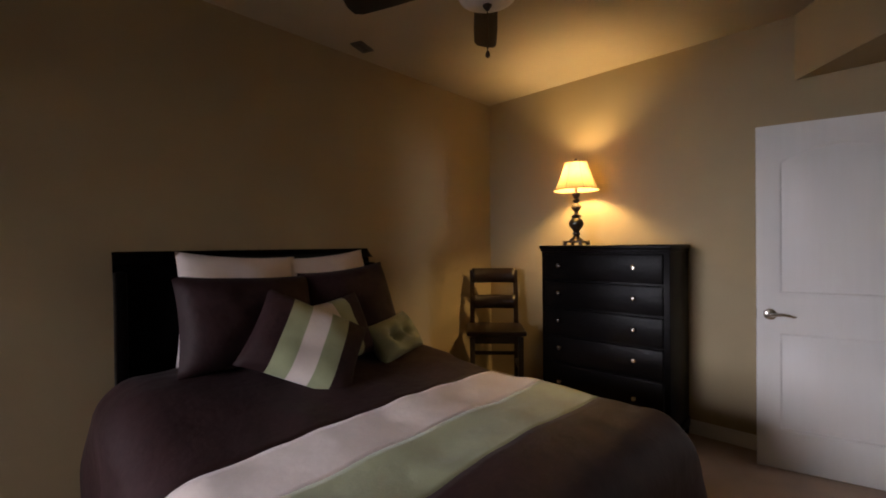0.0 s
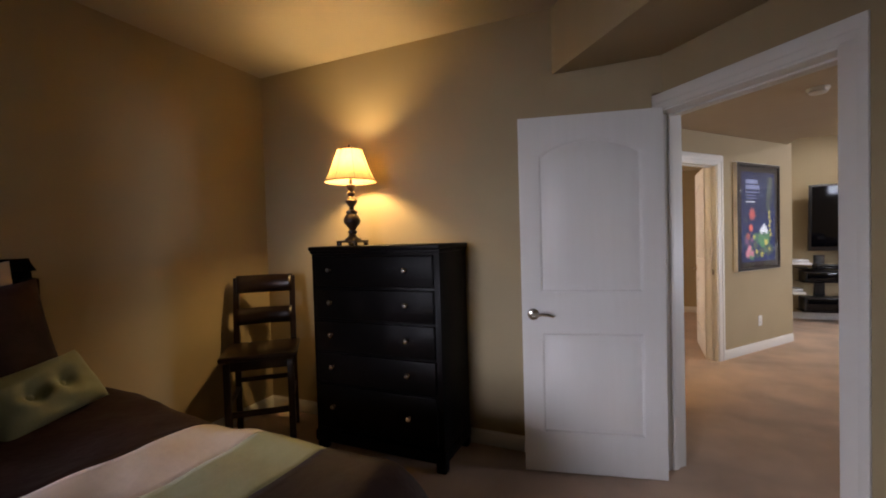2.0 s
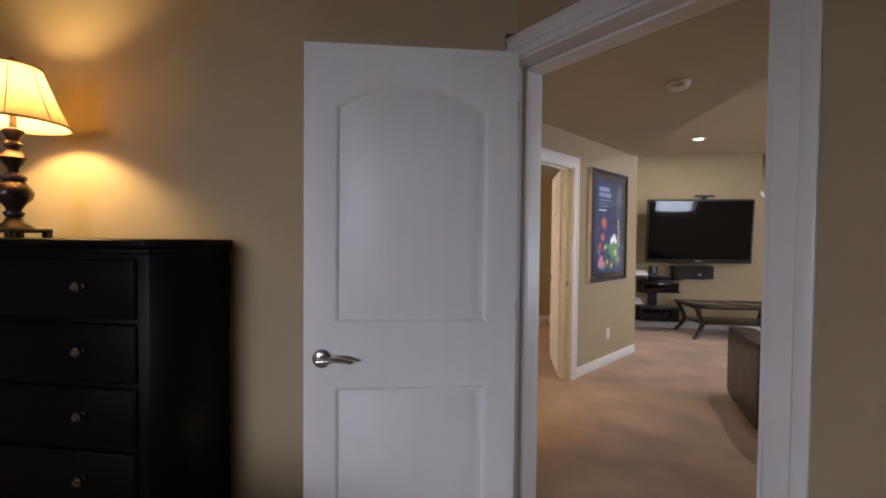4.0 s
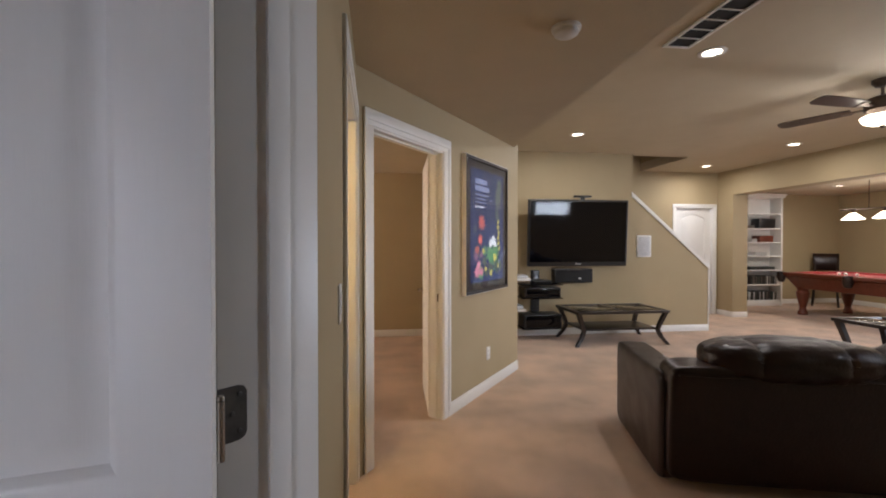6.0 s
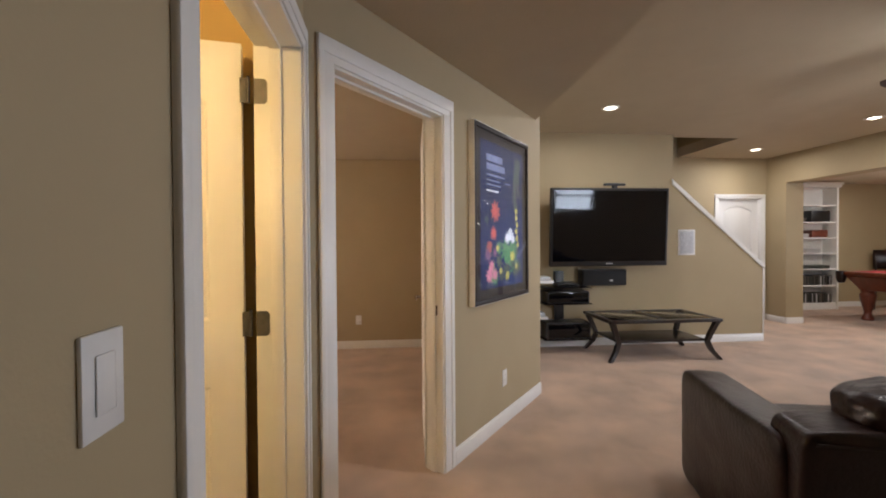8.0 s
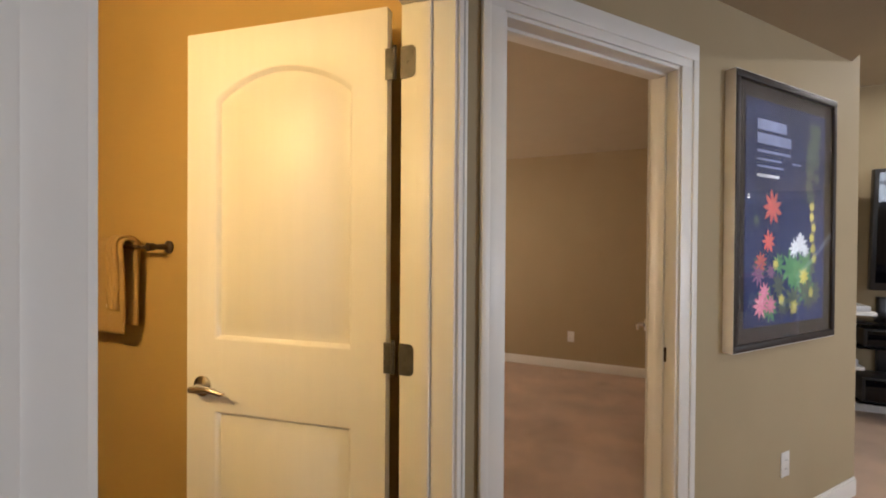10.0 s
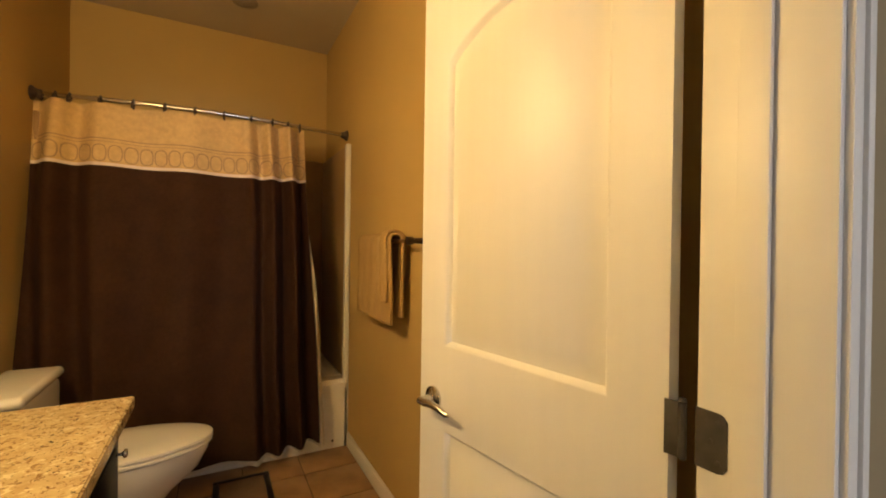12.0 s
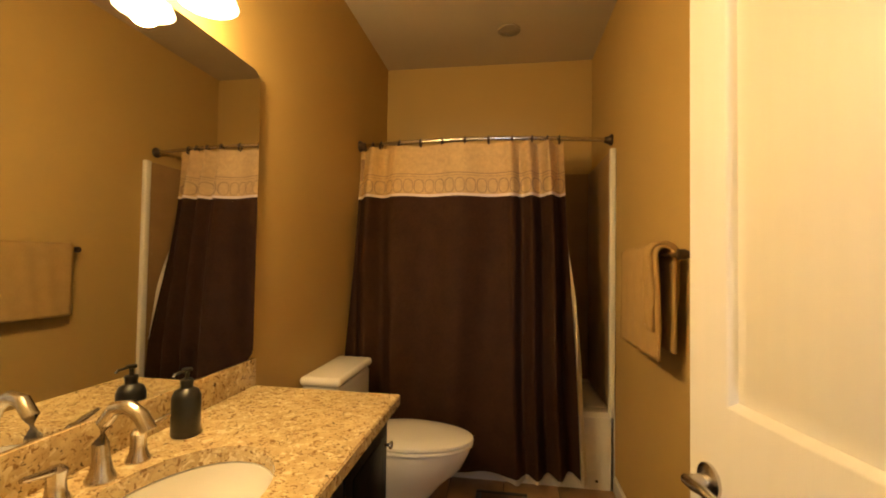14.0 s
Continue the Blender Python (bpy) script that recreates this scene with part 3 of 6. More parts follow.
# windows behind the walker
for nm, m, w, h in (("window_1", Matrix.Translation((-1.62, 1.18, 0.8)) @ Matrix.Rotation(radians(90), 4, "Z"), 1.55, 1.4), ("window_3", Matrix.Translation((7.95, 3.31, 0.95)), 1.3, 1.1), ("window_2", Matrix.Translation((4.53, -5.0, 1.55)) @ Matrix.Rotation(radians(90), 4, "Z"), 1.05, 0.75)):
    wd = thing(nm, "white framed window with horizontal blinds", "window", m, kind="structure")
    bm = bmesh.new()
    for a in ((0, 0, w, 0.05), (0, h - 0.05, w, h), (0, 0.05, 0.05, h - 0.05), (w - 0.05, 0.05, w, h - 0.05), (0.05, h / 2 - 0.02, w - 0.05, h / 2 + 0.02)):
        box(bm, a[0], 0.02, a[1], a[2], 0.09, a[3], 0.004)
    part("window_frame", bm, TRIM, wd)
    gl = part("pane", slab(0.05, 0.05, 0.05, w - 0.05, 0.056, h - 0.05), CLEARGLASS, wd)
    gl.visible_shadow = False
    k = 0
    me = None
    while 0.08 + k * 0.045 < h - 0.08:
        if me is None:
            s0 = part("slat", slab(0.06, -0.012, -0.001, w - 0.06, 0.012, 0.001), WHITEPLASTIC, wd)
            me = s0.data
        else:
            s0 = new("slat", me)
            s0.parent = wd
        s0.location = (0, 0.0, 0.08 + k * 0.045)
        k += 1

# ---- bedroom things ----
# bed: base at the centre of the headboard foot, length along -y
BED = thing("bed", "queen bed with black sleigh headboard and brown comforter", "bed", pose(2.215, 2.90, 0))
bm = bmesh.new()
hw = 0.725
for sx in (-1, 1):
    box(bm, sx * hw - 0.045 * (1 if sx > 0 else 0), -0.10, 0, sx * hw + 0.045 * (1 if sx < 0 else 0), -0.03, 1.24, 0.008)


def sleigh(u, v):
    x = -hw + 2 * hw * u
    a = v * 2
    if a < 1:
        y, z = -0.075 + 0.02 * a, 0.25 + 0.85 * a
    else:
        t = (a - 1)
        ang = t * 3.6
        y, z = -0.055 + 0.055 * math.sin(ang) * 0.8, 1.10 + 0.235 * math.sin(min(ang, 1.6) / 1.6 * math.pi / 2) - max(0, ang - 1.6) * 0.03
    return (x, y, z)


g = sheet(bm, sleigh, 2, 26)
bmesh.ops.solidify(bm, geom=[f for f in bm.faces if any(v in f.verts for v in g[0]) and len(f.verts) == 4 and abs(f.calc_center_median().x) < 0.01], thickness=-0.03)
part("headboard", bm, BLACKWOOD, BED, "black lacquered curved headboard")
for sx in (-0.735, 0.70):
    part("side_rail", slab(sx, -1.94, 0.20, sx + 0.035, -0.08, 0.40, 0.006), BLACKWOOD, BED)
part("box_spring", slab(-0.70, -1.93, 0.22, 0.70, -0.09, 0.36, 0.04, 3), CREAMCLOTH, BED)
part("mattress", slab(-0.70, -1.93, 0.36, 0.70, -0.09, 0.57, 0.06, 4), CREAMCLOTH, BED)
part("valance", slab(-0.72, -1.95, 0.02, 0.72, -0.12, 0.22, 0.02, 2), CREAMCLOTH, BED, "pale grey bed valance")


def comforter_top(s, y):
    """Cross-section of the comforter: s runs from the one hem over the top to the other."""
    half, drop = 0.88, 0.46
    flat = half - 0.14
    a = abs(s)
    sg = 1 if s >= 0 else -1
    r = 0.16
    if a <= flat:
        x, z = a, 0.0
    elif a <= flat + r * math.pi / 2:
        t = (a - flat) / r
        x, z = flat + r * math.sin(t), -r * (1 - math.cos(t))
    else:
        d = a - flat - r * math.pi / 2
        x, z = flat + r + 0.04 * d + 0.02 * math.sin(14 * y + 2.0 * sg) * min(1, d * 6), -r - d
    return sg * x, z


HALF_LEN = 0.74 + 0.16 * math.pi / 2 + 0.30
Y_HEAD, Y_FOOT = -0.22, -2.03
FOOTRUN = abs(Y_FOOT - Y_HEAD) - 0.16 + 0.16 * math.pi / 2 + 0.36


def comforter(s, d):
    """A point of the comforter: s across, d along from the head end."""
    r = 0.16
    flat = abs(Y_FOOT - Y_HEAD) - r
    y = Y_HEAD - min(d, flat)
    zf = 0.0
    if d > flat:
        t = (d - flat) / r
        if t < math.pi / 2:
            y, zf = Y_HEAD - flat - r * math.sin(t), -r * (1 - math.cos(t))
        else:
            e = d - flat - r * math.pi / 2
            y, zf = Y_FOOT - 0.08 * e - 0.02 * math.sin(9 * s) * min(1, e * 6), -r - e
    x, z = comforter_top(s, y)
    lump = 0.020 * noise.noise((x * 2.6, y * 2.6, 1.0)) + 0.010 * noise.noise((x * 7, y * 7, 4.0)) + 0.012 * abs(noise.noise((x * 3.2 + y * 1.5, y * 5, 9.0)))
    k = min(1.0, max(0.0, (d - 0.10) / 0.75))
    lump += (0.11 - 0.05 * max(-1.0, min(1.0, s / 0.8))) * (1 - k * k * (3 - 2 * k))
    z = max(0.625 + lump + z + zf + 0.02 * math.cos(min(abs(x), 0.7) * 2.2), 0.06)
    return Vector((0.075 + x * (1 + 0.02 * noise.noise((y * 3, z * 3, 2.0))), y, z))


def comforter_piece(name, d0, d1, material, label, nv, lift=0.0):
    bm = bmesh.new()
    sheet(bm, lambda u, v: comforter((u * 2 - 1) * HALF_LEN, d0 + (d1 - d0) * v), 70, nv)
    bmesh.ops.recalc_face_normals(bm, faces=bm.faces[:])
    ob = part(name, bm, material, BED, label)
    md = ob.modifiers.new("thickness", "SOLIDIFY")
    md.thickness, md.offset = 0.018, 0.0
    return ob


comforter_piece("comforter_head", 0.0, 0.81, BROWNCLOTH, "chocolate brown comforter section", 22)
comforter_piece("comforter_cream_band", 0.81, 1.12, CREAMCLOTH, "cream comforter band", 12)
comforter_piece("comforter_green_band", 1.12, 1.42, GREENCLOTH, "sage green comforter band", 12)
comforter_piece("comforter_foot", 1.42, FOOTRUN, BROWNCLOTH, "chocolate brown comforter foot end", 30)


def pillow(bm, w, h, d, e=3.2, crumple=0.02, seed=0.0, n=26):
    """A soft cushion with pinched corners: x across, z up, y thick."""
    for sg in (-1, 1):
        def f(u, v):
            a, b = u * 2 - 1, v * 2 - 1
            puff = (max(0, 1 - abs(a) ** e) * max(0, 1 - abs(b) ** e)) ** 0.55
            pin = 1 - 0.06 * (1 - abs(b) ** 2) * abs(a) ** 3
            pin2 = 1 - 0.07 * (1 - abs(a) ** 2) * abs(b) ** 3
            cr = crumple * noise.noise((a * 2.2 + seed, b * 2.2, seed + sg))
            return (a * w / 2 * pin, sg * (d / 2 * puff) + cr * puff, b * h / 2 * pin2 + h / 2)
        sheet(bm, f, n, n)
    bmesh.ops.remove_doubles(bm, verts=bm.verts[:], dist=0.0008)
    return bm


def pillow_thing(name, label, m, w, h, d, material, seed, group="pillows on the bed"):
    t = thing(name, label, "pillow", m, group)
    part("cushion", pillow(bmesh.new(), w, h, d, seed=seed), material, t)
    return t


def lean(x, y, z, back, yaw=0.0, roll=0.0):
    return pose(x, y, z, 0, 0, yaw) @ pose(0, 0, 0, -back, 0, 0) @ pose(0, 0, 0, 0, roll, 0)


P1 = pillow_thing("euro_pillow", "cream pillow with brown lower half against the headboard", lean(2.00, 2.66, 0.77, 16, 0, 4), 0.62, 0.565, 0.20, CREAMCLOTH, 1.0)
P2 = pillow_thing("euro_pillow", "cream pillow behind the brown shams", lean(2.57, 2.66, 0.72, 16, 0, -4), 0.64, 0.61, 0.20, CREAMCLOTH, 2.0)
P3 = pillow_thing("pillow_sham", "large chocolate brown satin pillow sham", lean(1.985, 2.47, 0.765, 20, 2, 3), 0.68, 0.47, 0.24, BROWNCLOTH, 3.0)
P4 = pillow_thing("pillow_sham", "large chocolate brown satin pillow sham", lean(2.61, 2.45, 0.70, 20, -3, -5), 0.58, 0.56, 0.22, BROWNCLOTH, 4.0)


def striped(name, label, m, w, h, d, bands, seed):
    """A cushion with upright stripes: the mesh is split at the seams, one part per cloth."""
    t = thing(name, label, "pillow", m, "pillows on the bed")
    for i, (a0, a1, material, lab) in enumerate(bands):
        bm = bmesh.new()
        for sg in (-1, 1):
            def f(u, v):
                a, b = a0 + (a1 - a0) * u, v * 2 - 1
                puff = (max(0, 1 - abs(a) ** 3.2) * max(0, 1 - abs(b) ** 3.2)) ** 0.55
                pin2 = 1 - 0.07 * (1 - abs(a) ** 2) * abs(b) ** 3
                return (a * w / 2 * (1 - 0.06 * (1 - b * b) * abs(a) ** 3), sg * d / 2 * puff + 0.012 * puff * noise.noise((a * 2 + seed, b * 2, sg)), b * h / 2 * pin2 + h / 2)
            sheet(bm, f, 10, 22)
        part("stripe", bm, material, t, lab)
    return t


striped("throw_pillow", "square throw pillow with green and cream stripes", lean(2.03, 2.19, 0.735, 32, -6, 31), 0.54, 0.41, 0.18,
        ((-1, -0.52, BROWNCLOTH, "brown cloth panel"), (-0.52, -0.17, GREENCLOTH, "sage green stripe"), (-0.17, 0.2, CREAMCLOTH, "cream stripe"), (0.2, 0.55, GREENCLOTH, "sage green stripe"), (0.55, 1, BROWNCLOTH, "brown cloth panel")), 5.0)
striped("throw_pillow", "small green and cream throw pillow behind others", lean(2.41, 2.31, 0.74, 20, 6, -8), 0.38, 0.35, 0.13,
        ((-1, -0.1, CREAMCLOTH, "cream panel"), (-0.1, 0.4, GREENCLOTH, "green panel"), (0.4, 1, BROWNCLOTH, "brown panel")), 6.0)
TUFT = thing("tufted_pillow", "small tufted sage green pillow with buttons", "pillow", lean(2.78, 2.30, 0.705, 34, 10, -8), "pillows on the bed")
bm = bmesh.new()
pillow(bm, 0.40, 0.25, 0.15, seed=7.0, n=40)
for v in bm.verts:
    for bx in (-0.06, 0.06):
        q = (v.co.x - bx) ** 2 + (v.co.z - 0.125) ** 2
        v.co.y *= 1 - 0.75 * math.exp(-q / 0.0012)
part("cushion", bm, GREENCLOTH, TUFT)
for bx in (-0.06, 0.06):
    part("button", lathe(bmesh.new(), [(0, -0.006), (0.012, -0.003), (0.013, 0.002), (0, 0.006)], 14, Matrix.Translation((bx, -0.024, 0.125)) @ Matrix.Rotation(radians(90), 4, "X")), GREENCLOTH, TUFT)

# chest of drawers: front faces -x
CH = thing("chest_of_drawers", "tall black lacquered chest of drawers with nickel knobs", "dresser", pose(4.502, 1.705, 0))
CW, CD, CHT = 0.475, 0.418, 1.34
part("carcass", slab(-CD, -CW + 0.012, 0.075, 0.0, CW - 0.012, CHT - 0.028, 0.006), BLACKWOOD, CH)
bm = bmesh.new()
box(bm, -CD - 0.022, -CW, CHT - 0.028, 0.008, CW, CHT, 0.008, 3)
box(bm, -CD - 0.012, -CW + 0.006, CHT - 0.048, 0.004, CW - 0.006, CHT - 0.028, 0.006, 2)
part("top", bm, BLACKWOOD, CH)
bm = bmesh.new()
for sy in (-1, 1):
    for x0 in (-CD, -0.06):
        box(bm, x0, sy * (CW - 0.012) - 0.03 - 0.03 * sy, 0, x0 + 0.06, sy * (CW - 0.012) + 0.03 - 0.03 * sy, 0.08, 0.004)
box(bm, -CD - 0.012, -CW + 0.004, 0.06, 0.0, CW - 0.004, 0.13, 0.008)
part("plinth", bm, BLACKWOOD, CH)
zt = CHT - 0.06
for k, hgt in enumerate((0.203, 0.203, 0.203, 0.203, 0.30)):
    zb = zt - hgt
    dr = part("drawer", slab(-CD - 0.018, -CW + 0.05, zb + 0.008, -CD + 0.01, CW - 0.05, zt - 0.004, 0.007, 3), BLACKWOOD, CH)
    for ky in (-0.245, 0.303):
        kb = bmesh.new()
        lathe(kb, [(0.0, 0.0), (0.010, 0.001), (0.006, 0.006), (0.006, 0.014), (0.015, 0.020), (0.016, 0.025), (0.010, 0.031), (0.0, 0.032)], 16, Matrix.Translation((-CD - 0.018, ky, (zb + zt) / 2 + 0.01)) @ Matrix.Rotation(radians(-90), 4, "Y"))
        part("knob", kb, NICKEL, dr, "round nickel knob")
    zt = zb - 0.004

# table lamp on the chest
TL = thing("table_lamp", "lit table lamp with turned bronze base and cream shade", "lamp", pose(4.268, 1.968, CHT) @ Matrix.Scale(1.04, 4))
bm = bmesh.new()
box(bm, -0.075, -0.075, 0.018, 0.075, 0.075, 0.034, 0.005)
for sx in (-1, 1):
    for sy in (-1, 1):
        box(bm, sx * 0.062 - 0.012, sy * 0.062 - 0.012, 0, sx * 0.062 + 0.012, sy * 0.062 + 0.012, 0.02, 0.004)
part("foot", bm, LAMPBASE, TL)
part("stem", lathe(bmesh.new(), [(0.056, 0.034), (0.05, 0.044), (0.03, 0.056), (0.022, 0.075), (0.03, 0.085), (0.03, 0.092), (0.02, 0.10), (0.03, 0.118), (0.052, 0.145), (0.056, 0.165), (0.046, 0.19), (0.03, 0.205), (0.038, 0.213), (0.038, 0.222),
                                 (0.018, 0.235), (0.016, 0.25), (0.034, 0.275), (0.040, 0.29), (0.030, 0.305), (0.016, 0.32), (0.026, 0.332), (0.026, 0.342), (0.016, 0.352), (0.03, 0.378), (0.03, 0.392), (0.012, 0.40), (0.010, 0.46), (0.0, 0.461)], 28), LAMPBASE, TL)
part("bulb", lathe(bmesh.new(), [(0.012, 0.45), (0.018, 0.462), (0.026, 0.485), (0.028, 0.505), (0.020, 0.522), (0.0, 0.53)], 16), GLOWLAMP, TL, "lit frosted bulb").visible_shadow = False


def shade_surf(u, v):
    a = 2 * math.pi * u
    r = 0.162 + (0.080 - 0.162) * (v ** 0.82)
    r *= 1 + 0.012 * abs(math.cos(4 * a)) ** 8
    return (r * math.cos(a), r * math.sin(a), 0.415 + 0.205 * v)


bm = bmesh.new()
sheet(bm, shade_surf, 64, 14, True)
sh = part("shade", bm, SHADE, TL, "glowing cream bell shade")
for r, z in ((0.163, 0.415), (0.081, 0.62)):
    bm = bmesh.new()
    tube(bm, [(r * math.cos(i * math.pi / 24), r * math.sin(i * math.pi / 24), z) for i in range(49)], 0.005, 6)
    part("braid", bm, SHADETRIM, TL, "brown braid trim")
for k in range(8):
    bm = bmesh.new()
    tube(bm, [tuple(1.006 * c if i < 2 else c for i, c in enumerate(shade_surf(k / 8, v / 8))) for v in range(9)], 0.0022, 5)
    part("seam_cord", bm, SHADETRIM, TL, "brown seam cord")
bm = bmesh.new()
lathe(bm, [(0.0, 0.604), (0.020, 0.605), (0.020, 0.611), (0.004, 0.614), (0.004, 0.635), (0.012, 0.639), (0.010, 0.651), (0.0, 0.657)], 12)
for k in range(3):
    a = k * 2.094
    tube(bm, [(0, 0, 0.616), (0.080 * math.cos(a), 0.080 * math.sin(a), 0.618)], 0.0018, 5)
part("finial", bm, LAMPBASE, TL)

# chair in the corner, facing -x
CR = thing("chair", "dark-stained wooden ladder-back counter chair in the corner", "chair", pose(4.07, 2.62, 0, 0, 0, 40))
W2 = 0.195
for sy in (-1, 1):
    bm = bmesh.new()
    pts = [(0.175, 0.0), (0.165, 0.30), (0.165, 0.64), (0.185, 0.85), (0.235, 1.12)]
    for (xa, za), (xb, zb) in zip(pts, pts[1:]):
        vs = [bm.verts.new(p) for p in ((xa, sy * W2 - 0.02, za), (xa + 0.036, sy * W2 - 0.02, za), (xa + 0.036, sy * W2 + 0.02, za), (xa, sy * W2 + 0.02, za),
                                        (xb, sy * W2 - 0.02, zb), (xb + 0.036, sy * W2 - 0.02, zb), (xb + 0.036, sy * W2 + 0.02, zb), (xb, sy * W2 + 0.02, zb))]
        for q in ((0, 1, 2, 3), (4, 5, 6, 7), (0, 1, 5, 4), (1, 2, 6, 5), (2, 3, 7, 6), (3, 0, 4, 7)):
            bm.faces.new([vs[i] for i in q])
    part("back_leg", bm, DARKWOOD, CR)
    bm = bmesh.new()
    box(bm, -0.22, sy * W2 - 0.021, 0, -0.178, sy * W2 + 0.021, 0.60, 0.004)
    part("front_leg", bm, DARKWOOD, CR)
    part("side_stretcher", slab(-0.18, sy * W2 - 0.011, 0.30, 0.17, sy * W2 + 0.011, 0.335, 0.004), DARKWOOD, CR)
bm = bmesh.new()
box(bm, -0.24, -0.24, 0.612, 0.20, 0.24, 0.650, 0.012, 3)
for v in bm.verts:
    if v.co.z > 0.64:
        v.co.z -= 0.012 * math.exp(-(v.co.x ** 2 + v.co.y ** 2) / 0.03)
part("seat", bm, DARKWOOD, CR)
bm = bmesh.new()
box(bm, -0.205, -0.20, 0.545, -0.185, 0.20, 0.612, 0.003)
box(bm, 0.165, -0.20, 0.545, 0.185, 0.20, 0.612, 0.003)
for sy in (-1, 1):
    box(bm, -0.18, sy * W2 - 0.009, 0.545, 0.165, sy * W2 + 0.009, 0.612, 0.003)
part("apron", bm, DARKWOOD, CR)
for z0, z1, xx in ((1.005, 1.135, 0.226), (0.775, 0.895, 0.190)):
    bm = bmesh.new()
    sheet(bm, lambda u, v: (xx + 0.03 * (1 - (2 * u - 1) ** 2) + (v - 0.5) * 0.018 + 0.004, -W2 + 2 * W2 * u, z0 + (z1 - z0) * v), 14, 3)
    o = part("back_slat", bm, DARKWOOD, CR)
    md = o.modifiers.new("thickness", "SOLIDIFY")
    md.thickness = 0.018
part("back_stretcher", slab(0.168, -W2, 0.36, 0.186, W2, 0.395, 0.004), DARKWOOD, CR)
part("front_stretcher", slab(-0.205, -W2, 0.24, -0.188, W2, 0.28, 0.004), DARKWOOD, CR)


# ceiling fans
def ceiling_fan(name, label, m, drop, blades, spin, lit, chain):
    f = thing(name, label, "ceiling fan", m)
    part("canopy", lathe(bmesh.new(), [(0.07, 0.0), (0.07, -0.03), (0.045, -0.06), (0.014, -0.066), (0.0, -0.066)], 24), BRONZE, f)
    part("rod", lathe(bmesh.new(), [(0.012, -0.06), (0.012, -drop + 0.04)], 12), BRONZE, f)
    part("motor", lathe(bmesh.new(), [(0.03, -drop + 0.07), (0.09, -drop + 0.05), (0.115, -drop + 0.01), (0.115, -drop - 0.05), (0.085, -drop - 0.075), (0.05, -drop - 0.085), (0.0, -drop - 0.085)], 32), BRONZE, f)
    part("globe", lathe(bmesh.new(), [(0.055, -drop - 0.085), (0.125, -drop - 0.095), (0.140, -drop - 0.11), (0.122, -drop - 0.145), (0.08, -drop - 0.168), (0.03, -drop - 0.178), (0.0, -drop - 0.179)], 32), FANGLOW if lit else FROSTED, f,
         "lit frosted glass bowl" if lit else "unlit frosted glass bowl").visible_shadow = not lit
    part("finial", lathe(bmesh.new(), [(0.022, -drop - 0.176), (0.016, -drop - 0.188), (0.006, -drop - 0.20), (0, -drop - 0.201)], 14), BRONZE, f)
    for k in range(blades):
        a = spin + k * 2 * math.pi / blades
        bm = bmesh.new()
        out = [(0.19, 0.045), (0.30, 0.058), (0.50, 0.066), (0.67, 0.066), (0.71, 0.05), (0.72, 0.0)]
        out += [(x, -y) for x, y in reversed(out[:-1])]
        prism(bm, out, -0.004, 0.004)
        bl = part("blade", bm, DARKWOOD, f)
        bl.matrix_local = Matrix.Rotation(a, 4, "Z") @ Matrix.Translation((0, 0, -drop - 0.02)) @ Matrix.Rotation(radians(11), 4, "X")
        bm = bmesh.new()
        box(bm, 0.09, -0.018, -0.010, 0.22, 0.018, -0.004, 0.002)
        box(bm, 0.20, -0.045, -0.010, 0.26, 0.045, -0.0045, 0.002)
        ir = part("blade_iron", bm, BRONZE, f)
        ir.matrix_local = Matrix.Rotation(a, 4, "Z") @ Matrix.Translation((0, 0, -drop - 0.02)) @ Matrix.Rotation(radians(11), 4, "X")
    if chain:
        bm = bmesh.new()
        tube(bm, [(0, 0, -drop - 0.198), (0.0, 0.0, -drop - 0.20 - chain)], 0.0022, 6)
        part("pull_chain", bm, BRONZE, f)
        part("pull_knob", lathe(bmesh.new(), [(0.0, 0.0), (0.006, -0.004), (0.011, -0.02), (0.008, -0.03), (0, -0.033)], 12, Matrix.Translation((0, 0, -drop - 0.20 - chain))), BRONZE, f)
    return f


ceiling_fan("ceiling_fan", "dark bronze ceiling fan with unlit glass bowl", pose(2.60, 1.53, 2.73), 0.175, 5, radians(39), False, 0.17)
ceiling_fan("ceiling_fan", "bronze ceiling fan with lit frosted glass bowl", pose(6.88, -4.2, 2.70), 0.20, 5, radians(24), True, 0.0)


# ceiling vents
def vent(name, label, m, w, h, bars, cols):
    t = thing(name, label, "vent", m)
    # thin black sheet on the ceiling in place of a shaded duct
    part("duct_shade", slab(-w / 2 + 0.02, -h / 2 + 0.02, -0.003, w / 2 - 0.02, h / 2 - 0.02, -0.001), DARKHOLE, t)
    bm = bmesh.new()
    for a in ((-w / 2, -h / 2, w / 2, -h / 2 + 0.022), (-w / 2, h / 2 - 0.022, w / 2, h / 2), (-w / 2, -h / 2 + 0.022, -w / 2 + 0.022, h / 2 - 0.022), (w / 2 - 0.022, -h / 2 + 0.022, w / 2, h / 2 - 0.022)):
        box(bm, a[0], a[1], -0.010, a[2], a[3], 0.0, 0.002)
    part("frame", bm, cols, t)
    for k in range(bars):
        x = -w / 2 + 0.022 + (w - 0.044) * (k + 1) / (bars + 1)
        part("slat", slab(x - 0.004, -h / 2 + 0.02, -0.010, x + 0.004, h / 2 - 0.02, -0.003, 0.001), cols, t)
    return t


vent("ceiling_vent", "small brown ceiling vent", pose(2.88, 2.84, 2.729, 0, 0, 20), 0.15, 0.09, 5, GREYMETAL)
vent("return_air_grille", "long ceiling air grille with dark openings", pose(6.25, -2.12, 2.699, 0, 0, 0), 0.62, 0.20, 4, WHITEPLASTIC)

